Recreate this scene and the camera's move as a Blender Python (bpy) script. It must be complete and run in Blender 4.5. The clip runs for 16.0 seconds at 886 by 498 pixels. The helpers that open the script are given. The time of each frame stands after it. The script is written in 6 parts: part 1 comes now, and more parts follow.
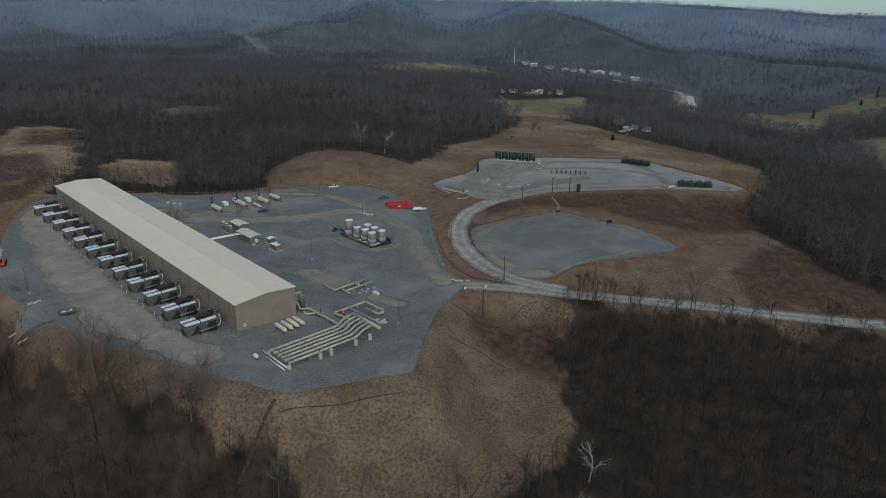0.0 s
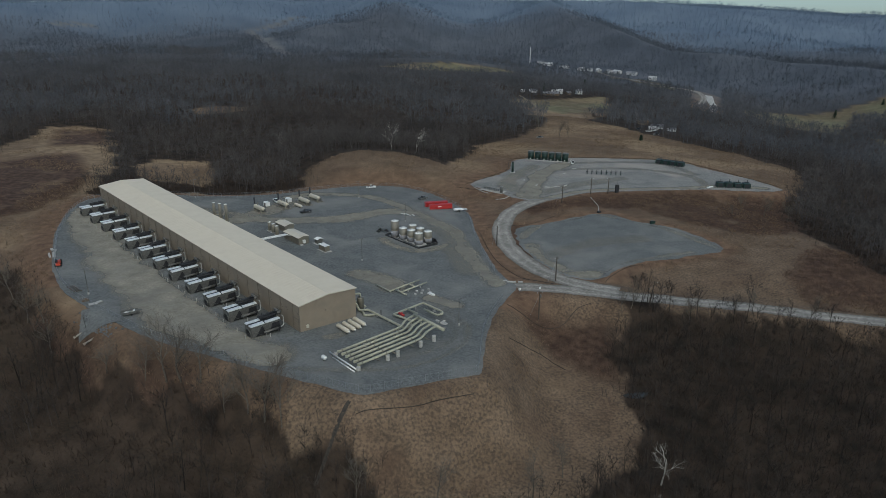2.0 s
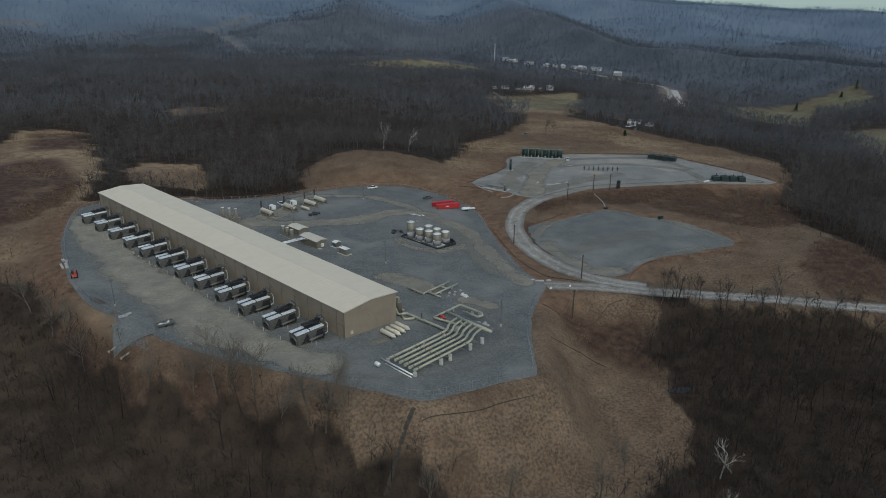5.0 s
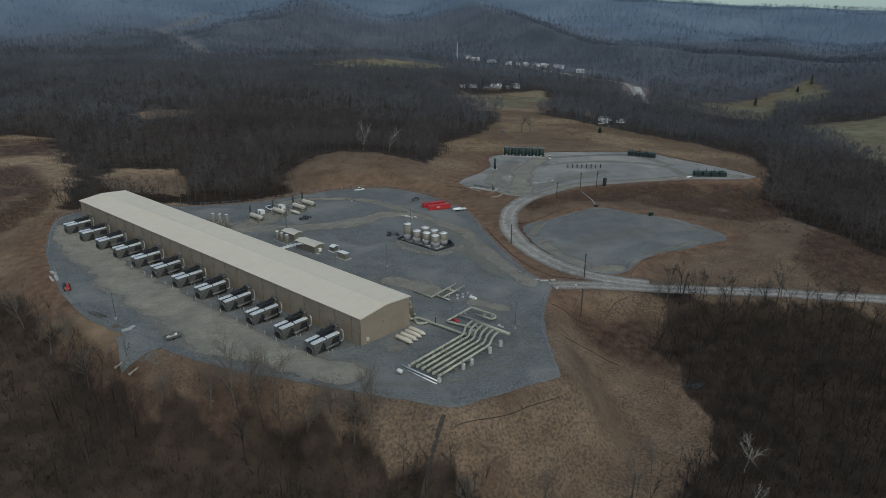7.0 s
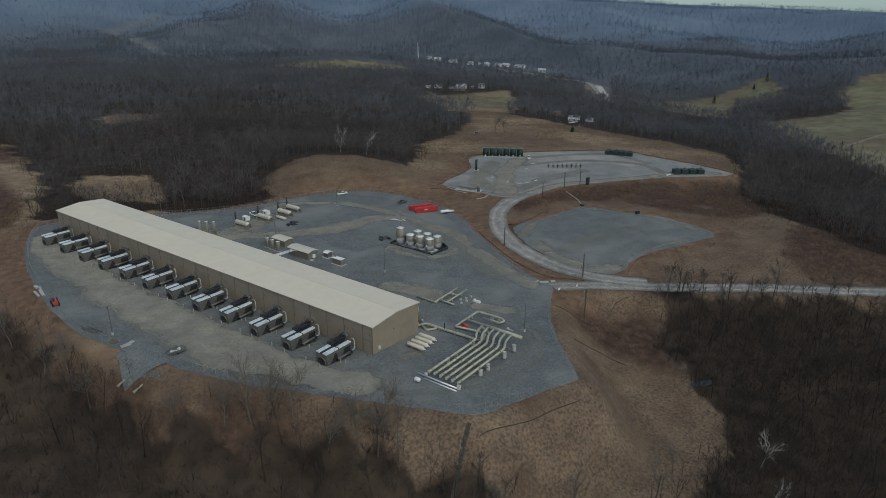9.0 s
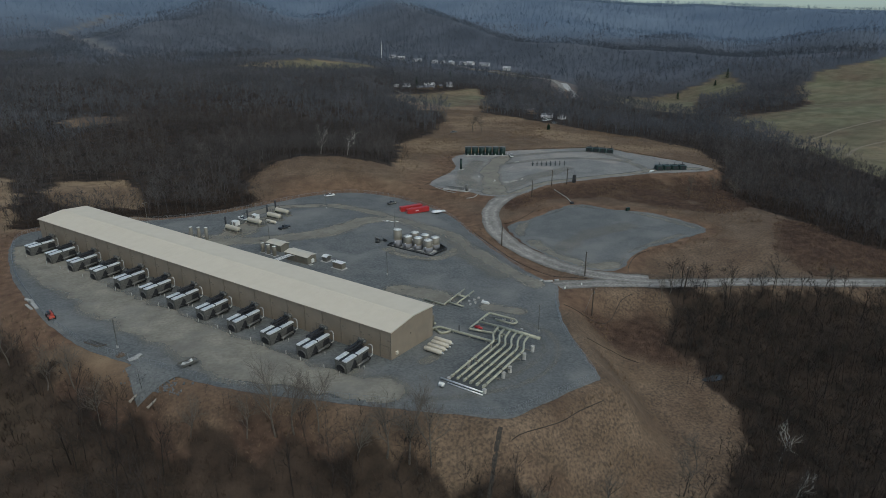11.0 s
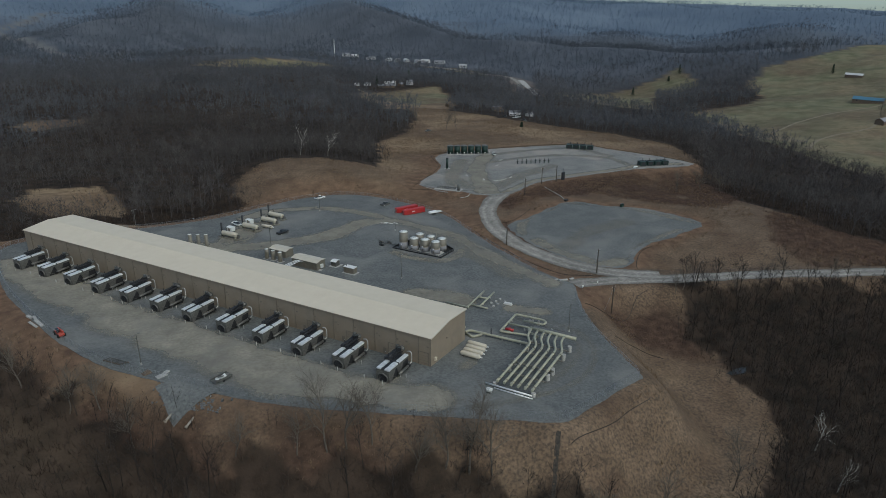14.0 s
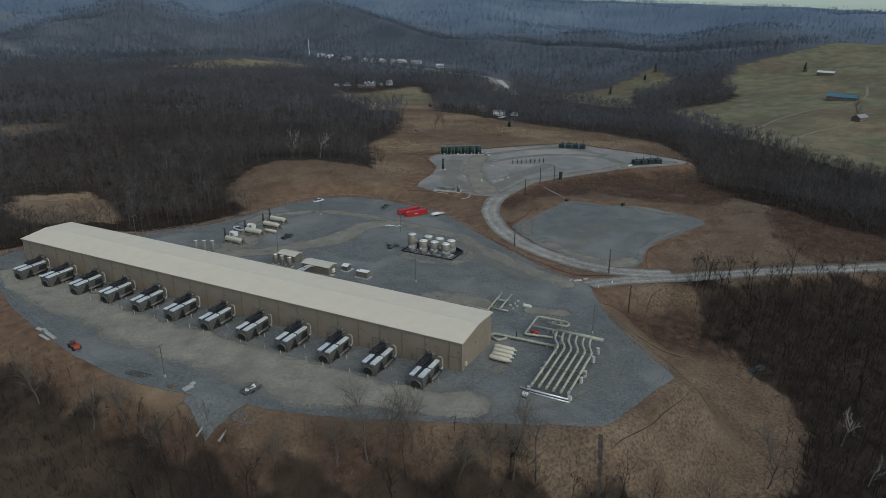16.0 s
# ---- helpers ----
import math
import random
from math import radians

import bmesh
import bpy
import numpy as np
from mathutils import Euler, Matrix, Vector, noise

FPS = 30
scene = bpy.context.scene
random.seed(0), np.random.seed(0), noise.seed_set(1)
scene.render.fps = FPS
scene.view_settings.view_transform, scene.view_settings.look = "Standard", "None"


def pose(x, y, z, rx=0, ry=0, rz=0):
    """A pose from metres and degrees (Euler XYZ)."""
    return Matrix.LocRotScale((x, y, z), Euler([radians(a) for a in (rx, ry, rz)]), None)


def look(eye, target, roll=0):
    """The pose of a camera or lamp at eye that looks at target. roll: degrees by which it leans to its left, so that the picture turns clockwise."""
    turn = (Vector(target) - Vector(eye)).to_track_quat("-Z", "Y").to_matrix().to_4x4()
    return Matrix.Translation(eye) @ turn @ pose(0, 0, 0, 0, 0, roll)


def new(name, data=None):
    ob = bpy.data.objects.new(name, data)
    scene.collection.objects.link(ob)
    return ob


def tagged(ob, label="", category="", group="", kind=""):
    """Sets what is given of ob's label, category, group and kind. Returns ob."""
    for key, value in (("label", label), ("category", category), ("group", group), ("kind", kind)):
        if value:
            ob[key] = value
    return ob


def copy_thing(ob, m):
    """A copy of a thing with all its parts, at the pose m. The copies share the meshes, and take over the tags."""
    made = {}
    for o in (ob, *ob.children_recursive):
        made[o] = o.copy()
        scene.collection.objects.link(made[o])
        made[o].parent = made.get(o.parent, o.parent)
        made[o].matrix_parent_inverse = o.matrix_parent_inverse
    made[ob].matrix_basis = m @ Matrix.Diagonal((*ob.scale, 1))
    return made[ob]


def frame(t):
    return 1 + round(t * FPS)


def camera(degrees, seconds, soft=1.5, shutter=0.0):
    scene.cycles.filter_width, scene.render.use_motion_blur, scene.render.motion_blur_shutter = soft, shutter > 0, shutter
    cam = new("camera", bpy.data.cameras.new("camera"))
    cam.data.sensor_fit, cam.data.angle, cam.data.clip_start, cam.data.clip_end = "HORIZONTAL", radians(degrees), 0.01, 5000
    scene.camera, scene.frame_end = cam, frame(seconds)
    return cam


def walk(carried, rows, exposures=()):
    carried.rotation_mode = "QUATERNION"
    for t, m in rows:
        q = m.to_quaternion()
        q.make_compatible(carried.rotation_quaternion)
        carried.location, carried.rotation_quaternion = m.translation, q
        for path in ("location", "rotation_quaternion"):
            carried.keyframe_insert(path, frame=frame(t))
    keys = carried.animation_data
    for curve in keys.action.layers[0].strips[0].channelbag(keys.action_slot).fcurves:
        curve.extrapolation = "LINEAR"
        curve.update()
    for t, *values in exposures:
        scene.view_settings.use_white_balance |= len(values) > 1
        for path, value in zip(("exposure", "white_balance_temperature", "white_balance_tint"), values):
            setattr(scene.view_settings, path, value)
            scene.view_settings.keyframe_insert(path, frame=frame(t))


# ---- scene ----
cam = camera(64.4, 16.0, 0.72)
PATH = [
    (0, (-0.018, 0.005, 100.105), (-0.009, 1.878, 99.404), 0.2),
    (0.5, (-4.505, 0.207, 100.164), (-4.5, 2.08, 99.463), 0.2),
    (1, (-8.953, 0.356, 100.27), (-8.953, 2.229, 99.568), 0.1),
    (1.5, (-13.385, 0.503, 100.39), (-13.39, 2.376, 99.688), 0.1),
    (2, (-17.74, 0.672, 100.502), (-17.75, 2.545, 99.799), 0.1),
    (2.5, (-22.202, 0.878, 100.641), (-22.202, 2.75, 99.937), 0.1),
    (3, (-26.678, 1.173, 100.788), (-26.661, 3.044, 100.083), 0.1),
    (3.5, (-31.245, 1.552, 100.925), (-31.207, 3.422, 100.218), 0.1),
    (4, (-35.819, 2.16, 101.029), (-35.758, 4.029, 100.32), 0.1),
    (6.5, (-57.785, 7.3, 101.433), (-57.587, 9.158, 100.719), -0.1),
    (7, (-61.766, 8.646, 101.455), (-61.538, 10.5, 100.74), -0.1),
    (7.5, (-65.582, 10.14, 101.479), (-65.323, 11.99, 100.763), -0.2),
    (8, (-69.309, 11.648, 101.512), (-69.019, 13.493, 100.797), -0.2),
    (8.5, (-73.063, 13.131, 101.552), (-72.745, 14.972, 100.837), -0.2),
    (9, (-76.836, 14.617, 101.579), (-76.49, 16.453, 100.864), -0.1),
    (11.5, (-96.202, 22.859, 101.636), (-95.719, 24.661, 100.915), -0.1),
    (12, (-100.136, 24.682, 101.654), (-99.626, 26.475, 100.931), -0.0),
    (12.5, (-104.084, 26.628, 101.632), (-103.549, 28.414, 100.907), -0.0),
    (13, (-107.943, 28.553, 101.607), (-107.387, 30.333, 100.883), 0.0),
    (13.5, (-111.835, 30.504, 101.597), (-111.256, 32.276, 100.872), 0.0),
    (14, (-115.631, 32.525, 101.578), (-115.032, 34.29, 100.853), 0.0),
    (14.5, (-119.327, 34.592, 101.572), (-118.707, 36.35, 100.846), -0.0),
    (15, (-122.926, 36.667, 101.578), (-122.288, 38.417, 100.852), 0.0),
    (15.5, (-126.417, 38.732, 101.594), (-125.76, 40.476, 100.867), 0.0),
    (16, (-129.834, 40.727, 101.65), (-129.158, 42.464, 100.924), 0.0),
]
walk(cam, [(t, look(eye, target, roll)) for t, eye, target, roll in PATH], [(0, 0.23, 6050, -2), (16, 0.23, 6050, -2)])

# ---- light: an overcast late-winter sky ----
world = bpy.data.worlds.new("overcast_sky")
scene.world = world
world.use_nodes = True
sky = world.node_tree.nodes.new("ShaderNodeTexSky")
sky.sky_type, sky.sun_disc = "NISHITA", False
sky.sun_elevation, sky.sun_rotation = radians(51), radians(165)
sky.air_density, sky.dust_density, sky.ozone_density = 1.0, 3.0, 1.0
background = world.node_tree.nodes["Background"]
background.inputs["Strength"].default_value = 0.12
world.node_tree.links.new(sky.outputs["Color"], background.inputs["Color"])
# the land lies below the eye: the sky reaches a few degrees under the level line
ways, dip = world.node_tree.nodes.new("ShaderNodeTexCoord"), world.node_tree.nodes.new("ShaderNodeVectorMath")
dip.operation, dip.inputs[1].default_value = "ADD", (0, 0, 0.09)
world.node_tree.links.new(ways.outputs["Generated"], dip.inputs[0])
world.node_tree.links.new(dip.outputs[0], sky.inputs["Vector"])
sun_data = bpy.data.lights.new("sun", "SUN")
sun_data.energy, sun_data.angle, sun_data.color = 0.9, radians(70), (1.0, 0.95, 0.88)
sun = new("sun", sun_data)
sun.matrix_world = look((70, -260, 340), (0, 0, 0))


# ---- materials ----
def material(name, a, b, size=1.0, fine=None, rough=0.8, metal=0.0, bump=0.0, wear=None, wear_size=6.0, wear_amount=0.5, island=0.0, per_object=0.0, grit=0.4):
    """A surface between colours a and b by grain of that size in metres, with stains of a third colour at a larger size."""
    m = bpy.data.materials.new(name)
    m.use_nodes = True
    nodes, links = m.node_tree.nodes, m.node_tree.links
    shader = nodes["Principled BSDF"]
    where = nodes.new("ShaderNodeTexCoord")

    def grain(scale, detail=6.0, distort=0.0):
        n = nodes.new("ShaderNodeTexNoise")
        n.inputs["Scale"].default_value, n.inputs["Detail"].default_value = 1.0 / scale, detail
        n.inputs["Distortion"].default_value = distort
        links.new(where.outputs["Object"], n.inputs["Vector"])
        return n.outputs["Fac"]

    def spread(fac, lo, hi):
        r = nodes.new("ShaderNodeMapRange")
        r.inputs["From Min"].default_value, r.inputs["From Max"].default_value = lo, hi
        links.new(fac, r.inputs["Value"])
        return r.outputs["Result"]

    def mix(fac, c1, c2, how="MIX"):
        n = nodes.new("ShaderNodeMix")
        n.data_type, n.blend_type = "RGBA", how
        for socket, value in ((n.inputs[0], fac), (n.inputs[6], c1), (n.inputs[7], c2)):
            if isinstance(value, (int, float)):
                socket.default_value = value
            elif isinstance(value, tuple):
                socket.default_value = (*value, 1)
            else:
                links.new(value, socket)
        return n.outputs[2]
    fac = spread(grain(size), 0.3, 0.7)
    colour = mix(fac, a, b)
    if fine:
        colour = mix(spread(grain(fine, 3.0), 0.36, 0.66), colour, mix(grit, colour, (0.02, 0.02, 0.02)))
    if wear:
        k = nodes.new("ShaderNodeMath")
        k.operation = "MULTIPLY"
        k.inputs[1].default_value = wear_amount
        links.new(spread(grain(wear_size, 5.0, 0.6), 0.5, 0.68), k.inputs[0])
        colour = mix(k.outputs[0], colour, wear)
    if island or per_object:
        source = nodes.new("ShaderNodeNewGeometry").outputs["Random Per Island"] if island else nodes.new("ShaderNodeObjectInfo").outputs["Random"]
        v = nodes.new("ShaderNodeHueSaturation")
        amount = island or per_object
        r = nodes.new("ShaderNodeMapRange")
        r.inputs["To Min"].default_value, r.inputs["To Max"].default_value = 1 - amount, 1 + amount
        links.new(source, r.inputs["Value"])
        links.new(r.outputs["Result"], v.inputs["Value"])
        links.new(colour, v.inputs["Color"])
        colour = v.outputs["Color"]
    links.new(colour, shader.inputs["Base Color"])
    shader.inputs["Roughness"].default_value, shader.inputs["Metallic"].default_value = rough, metal
    if rough > 0.84:
        shader.inputs["Specular IOR Level"].default_value = 0.12
    if bump:
        n = nodes.new("ShaderNodeBump")
        n.inputs["Strength"].default_value, n.inputs["Distance"].default_value = 0.6, bump
        links.new(grain(fine or size, 4.0), n.inputs["Height"])
        links.new(n.outputs["Normal"], shader.inputs["Normal"])
    return m


M = {
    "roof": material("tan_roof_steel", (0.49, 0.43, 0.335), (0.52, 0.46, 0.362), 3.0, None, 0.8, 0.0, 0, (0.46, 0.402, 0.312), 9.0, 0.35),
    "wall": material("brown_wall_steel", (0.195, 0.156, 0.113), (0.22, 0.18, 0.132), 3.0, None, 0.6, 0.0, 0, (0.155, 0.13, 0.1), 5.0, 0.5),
    "trim": material("light_trim_steel", (0.42, 0.38, 0.30), (0.48, 0.43, 0.34), 2.0, None, 0.5),
    "door": material("dark_door_steel", (0.12, 0.10, 0.08), (0.16, 0.135, 0.105), 1.0, None, 0.55),
    # galvanised: pale base and low metallic stand in for a bright sky's reflection
    "galvanised": material("galvanised_steel", (0.54, 0.54, 0.52), (0.72, 0.72, 0.70), 0.8, None, 0.34, 0.35, 0, (0.42, 0.41, 0.39), 1.5, 0.5),
    "dull_steel": material("dull_grey_steel", (0.075, 0.073, 0.066), (0.14, 0.135, 0.122), 0.8, None, 0.5, 0.3),
    "black": material("black_steel", (0.012, 0.012, 0.013), (0.03, 0.03, 0.032), 0.5, None, 0.55, 0.2),
    "pipe": material("grey_green_pipe_paint", (0.25, 0.245, 0.18), (0.32, 0.312, 0.232), 1.5, None, 0.55, 0.0, 0, (0.2, 0.19, 0.145), 2.0, 0.6),
    "white": material("white_paint", (0.52, 0.52, 0.49), (0.62, 0.62, 0.59), 1.0, None, 0.5, 0, 0, (0.38, 0.37, 0.34), 2.0, 0.5),
    "tank": material("beige_tank_paint", (0.115, 0.104, 0.080), (0.155, 0.142, 0.112), 1.5, None, 0.5, 0, 0, (0.14, 0.126, 0.1), 1.2, 0.6),
    "green": material("dark_green_paint", (0.006, 0.020, 0.015), (0.010, 0.030, 0.022), 1.5, None, 0.5),
    "red": material("red_paint", (0.27, 0.014, 0.014), (0.34, 0.02, 0.018), 1.0, None, 0.5, 0, 0, (0.35, 0.02, 0.02), 2.0, 0.5),
    "orange": material("orange_paint", (0.36, 0.045, 0.02), (0.42, 0.06, 0.03), 0.8, None, 0.5),
    "concrete": material("concrete", (0.36, 0.35, 0.32), (0.44, 0.43, 0.40), 0.7, 0.1, 0.9, 0, 0.01, (0.27, 0.26, 0.24), 1.5, 0.5),
    "pole": material("weathered_pole_wood", (0.05, 0.04, 0.032), (0.08, 0.066, 0.053), 0.4, None, 0.9),
    "glass": material("dark_glass", (0.02, 0.025, 0.03), (0.03, 0.035, 0.04), 1.0, None, 0.1),
    "rubber": material("black_rubber", (0.015, 0.015, 0.015), (0.025, 0.025, 0.025), 0.3, None, 0.9),
    "wood": material("weathered_timber", (0.22, 0.19, 0.15), (0.30, 0.26, 0.21), 0.5, None, 0.85),
    "blue_roof": material("blue_roof_steel", (0.035, 0.10, 0.15), (0.05, 0.13, 0.19), 4.0, None, 0.5),
    "shingle": material("grey_shingles", (0.16, 0.16, 0.17), (0.24, 0.24, 0.25), 1.5, None, 0.85),
    "siding": material("pale_siding", (0.36, 0.36, 0.35), (0.46, 0.455, 0.44), 1.5, None, 0.7),
    "brown": material("brown_boards", (0.10, 0.075, 0.055), (0.15, 0.115, 0.085), 1.0, None, 0.85),
    "gravel": material("blue_grey_gravel", (0.112, 0.117, 0.114), (0.152, 0.155, 0.149), 6.0, 0.8, 0.95, 0, 0.03, (0.20, 0.194, 0.178), 26.0, 0.55),
    "worn": material("worn_tan_gravel", (0.222, 0.202, 0.160), (0.280, 0.256, 0.204), 5.0, 1.0, 0.95, 0, 0.02, (0.18, 0.168, 0.143), 14.0, 0.7, grit=0.25),
    "up_gravel": material("pale_gravel", (0.170, 0.168, 0.158), (0.240, 0.232, 0.214), 9.0, 0.9, 0.95, 0, 0.03, (0.30, 0.265, 0.23), 30.0, 0.6),
    "road": material("crushed_stone_road", (0.235, 0.218, 0.190), (0.33, 0.305, 0.268), 3.5, 0.9, 0.95, 0, 0.03, (0.19, 0.178, 0.158), 11.0, 0.7),
    "lane": material("dirt_lane", (0.15, 0.125, 0.09), (0.21, 0.175, 0.125), 4.0, None, 0.95),
    "stone": material("grey_riprap_stone", (0.075, 0.08, 0.085), (0.13, 0.132, 0.13), 0.6, 0.15, 0.9, 0, 0.02, island=0.3),
    # bark darkened to make up for shade the thin twigs do not cast
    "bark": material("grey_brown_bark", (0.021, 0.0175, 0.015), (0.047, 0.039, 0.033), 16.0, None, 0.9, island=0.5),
    # the bark colour above, lightened to carry haze at middle distance
    "hazed_bark": material("hazed_bark", (0.046, 0.042, 0.040), (0.092, 0.083, 0.078), 18.0, None, 0.9, 0, 0, (0.031, 0.028, 0.027), 45.0, 0.6, island=0.35),
    "pale_bark": material("pale_sycamore_bark", (0.30, 0.285, 0.255), (0.40, 0.385, 0.35), 1.0, None, 0.85),
    "near_bark": material("brown_bark", (0.075, 0.064, 0.052), (0.125, 0.108, 0.088), 0.6, None, 0.9),
    # mid, horizon and far woods: aerial haze painted into the base colours
    "mid_wood": material("hazed_mid_woods", (0.064, 0.066, 0.072), (0.104, 0.104, 0.109), 34.0, None, 0.92, 0, 0, (0.043, 0.043, 0.046), 90.0, 0.65, island=0.16),
    "horizon_wood": material("hazed_horizon_woods", (0.102, 0.134, 0.178), (0.142, 0.178, 0.222), 150.0, None, 0.95, 0, 0, (0.078, 0.106, 0.143), 520.0, 0.75, island=0.05),
    "far_wood": material("hazed_far_woods", (0.056, 0.063, 0.074), (0.090, 0.098, 0.112), 60.0, None, 0.95, 0, 0, (0.038, 0.043, 0.052), 230.0, 0.75, island=0.10),
    "conifer": material("dark_conifer", (0.012, 0.022, 0.014), (0.022, 0.036, 0.02), 2.0, None, 0.9, island=0.3),
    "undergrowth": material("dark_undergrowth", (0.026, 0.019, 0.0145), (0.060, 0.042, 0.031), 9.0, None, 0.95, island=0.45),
    "brush": material("dry_brush", (0.12, 0.083, 0.053), (0.19, 0.138, 0.092), 12.0, None, 0.95, island=0.4),
    "bramble": material("red_brown_brambles", (0.058, 0.037, 0.026), (0.115, 0.076, 0.052), 7.0, None, 0.95, island=0.35),
    "silt": material("black_silt_sock", (0.03, 0.028, 0.025), (0.06, 0.05, 0.04), 0.6, None, 0.9),
    "water": material("pond_water", (0.03, 0.033, 0.033), (0.05, 0.053, 0.053), 3.0, None, 0.06),
    "wire": material("galvanised_wire", (0.20, 0.21, 0.215), (0.27, 0.28, 0.285), 1.0, None, 0.5, 0.5),
    "sign": material("pale_panel", (0.6, 0.6, 0.6), (0.7, 0.7, 0.7), 0.5, None, 0.6),
}
# ---- the lie of the land ----
MAIN_PAD = [(-163, 240), (-175, 262), (-189, 293), (-199, 328), (-196, 346), (-170, 358), (-143, 360), (-116, 369), (-95, 384), (-72, 399),
            (-47, 404), (-25, 388), (-7, 353), (-3, 308), (3, 263), (9, 247), (3, 231), (-4, 207), (-6.8, 181), (-8, 175.5), (-12, 173.8), (-36, 162.6), (-40, 161.2), (-45, 162.4),
            (-64, 170), (-88, 180), (-106, 188), (-127, 203), (-147, 219)]
LOW_PAD = [(62, 350), (75, 338), (94, 325), (107, 298), (84, 287), (58, 277), (44, 262), (30, 266), (20, 284), (15, 305), (16, 324), (32, 333)]
UP_PAD = [(-4, 404), (21, 438), (31, 474), (72, 480), (133, 475), (147, 458), (178, 397), (132, 396), (92, 392), (62, 386), (38, 371), (22, 372), (10, 389)]
LOOP_ROAD = [(50, 384), (30, 368), (17, 351), (10, 330), (9, 308), (13, 288), (21, 269), (33, 255), (48, 247)]
LOOP_Z = [-10.1, -9.7, -9.6, -9.8, -10.1, -10.1, -9.8, -9.3, -9.3]
MAIN_ROAD = [(9, 246.6), (14, 247), (34, 246), (62, 241), (90, 236), (124, 227), (154, 221), (200, 217), (260, 221), (330, 240)]
MAIN_Z = [-7.2, -7.5, -8.7, -9.6, -10.0, -10.4, -10.8, -12.0, -15.0, -19.0]
# spot heights of the natural land: x, y, z
SPOTS = [(-60, 100, -22), (30, 120, -30), (-165, 120, -20), (-280, 200, -8), (-225, 270, 0), (-211, 435, -7), (-120, 425, -11),
         (-72, 452, -1), (-18, 438, -8), (50, 192, -22), (110, 170, -26), (210, 180, -24), (150, 262, -11), (235, 380, -27),
         (195, 440, -18), (60, 540, -17), (165, 700, -29), (114, 1010, -41), (-57, 520, -16), (-420, 700, -12), (-320, 1150, -22),
         (-108, 1245, -24), (340, 870, -57), (525, 1000, -74), (640, 1030, -48), (420, 640, -48), (570, 615, -38), (1000, 960, 12), (770, 840, -22), (0, 1700, -60), (500, 1700, -70)]
# knolls on it: x, y, rise, half width, half depth
HILLS = [(0, 1255, 15, 150, 60), (-330, 900, 14, 170, 110), (-560, 1180, 16, 220, 120), (-130, 780, 7, 120, 90), (-200, 640, 6, 60, 60)]


def smooth_step(a, b, v):
    k = np.clip((v - a) / (b - a), 0, 1)
    return k * k * (3 - 2 * k)


def rounded(points, closed=True, steps=4):
    """A Catmull-Rom line through the points."""
    p = np.array(points, float)
    n = len(p)
    out = []
    for i in range(n if closed else n - 1):
        a, b, c, d = (p[(i + k) % n] if closed else p[min(max(i + k, 0), n - 1)] for k in (-1, 0, 1, 2))
        for s in range(steps):
            t = s / steps
            out.append(0.5 * (2 * b + (c - a) * t + (2 * a - 5 * b + 4 * c - d) * t * t + (3 * b - a - 3 * c + d) * t ** 3))
    if not closed:
        out.append(p[-1])
    return np.array(out)


def line_distance(x, y, line, closed):
    """Distance to a line and how far along it (in points) the nearest place lies."""
    best, along = np.full(x.shape, 1e9), np.zeros(x.shape)
    n = len(line)
    for i in range(n if closed else n - 1):
        ax, ay = line[i][:2]
        bx, by = line[(i + 1) % n][:2]
        dx, dy = bx - ax, by - ay
        t = np.clip(((x - ax) * dx + (y - ay) * dy) / (dx * dx + dy * dy + 1e-9), 0, 1)
        d = np.hypot(x - ax - t * dx, y - ay - t * dy)
        near = d < best
        best, along = np.where(near, d, best), np.where(near, i + t, along)
    return best, along


def inside(x, y, line):
    odd = np.zeros(x.shape, bool)
    n = len(line)
    for i in range(n):
        ax, ay = line[i][:2]
        bx, by = line[(i + 1) % n][:2]
        cross = (ay > y) != (by > y)
        odd ^= cross & (x < (bx - ax) * (y - ay) / (by - ay + 1e-12) + ax)
    return odd


def wave_noise(x, y, size, seed, octaves=4):
    """Smooth value noise, about -1 to 1."""
    out, amp, total = np.zeros(np.shape(x)), 1.0, 0.0
    for o in range(octaves):
        u, v = np.asarray(x) / size + 17.3 * seed, np.asarray(y) / size - 9.1 * seed
        iu, iv = np.floor(u), np.floor(v)
        fu, fv = u - iu, v - iv
        fu, fv = fu * fu * (3 - 2 * fu), fv * fv * (3 - 2 * fv)

        def corner(a, b):
            h = np.sin((iu + a) * 127.1 + (iv + b) * 311.7 + seed * 74.7 + o * 13.1) * 43758.5453
            return (h - np.floor(h)) * 2 - 1
        out += amp * ((corner(0, 0) * (1 - fu) + corner(1, 0) * fu) * (1 - fv) + (corner(0, 1) * (1 - fu) + corner(1, 1) * fu) * fv)
        total += amp
        amp, size = amp * 0.5, size * 0.5
    return out / total * 1.6


spot = np.array(SPOTS, float)


def radial(dx, dy):
    return -np.sqrt(dx * dx + dy * dy + 45.0 ** 2)


spot_weights = np.linalg.solve(radial(spot[:, None, 0] - spot[None, :, 0], spot[:, None, 1] - spot[None, :, 1]) - 1e-6 * np.eye(len(spot)), spot[:, 2] + 25)


def main_plane(x, y):
    return 4.31 - 0.0482 * x - 0.0450 * y


def low_plane(x, y):
    return -10.5 + 0 * x


def up_plane(x, y):
    return -2.0 - 0.006 * x - 0.0195 * y


MAIN_LINE, LOW_LINE, UP_LINE = rounded(MAIN_PAD), rounded(LOW_PAD), rounded(UP_PAD)
LOOP_LINE = rounded([(a, b, c) for (a, b), c in zip(LOOP_ROAD, LOOP_Z)], False)
ROAD_LINE = rounded([(a, b, c) for (a, b), c in zip(MAIN_ROAD, MAIN_Z)], False)


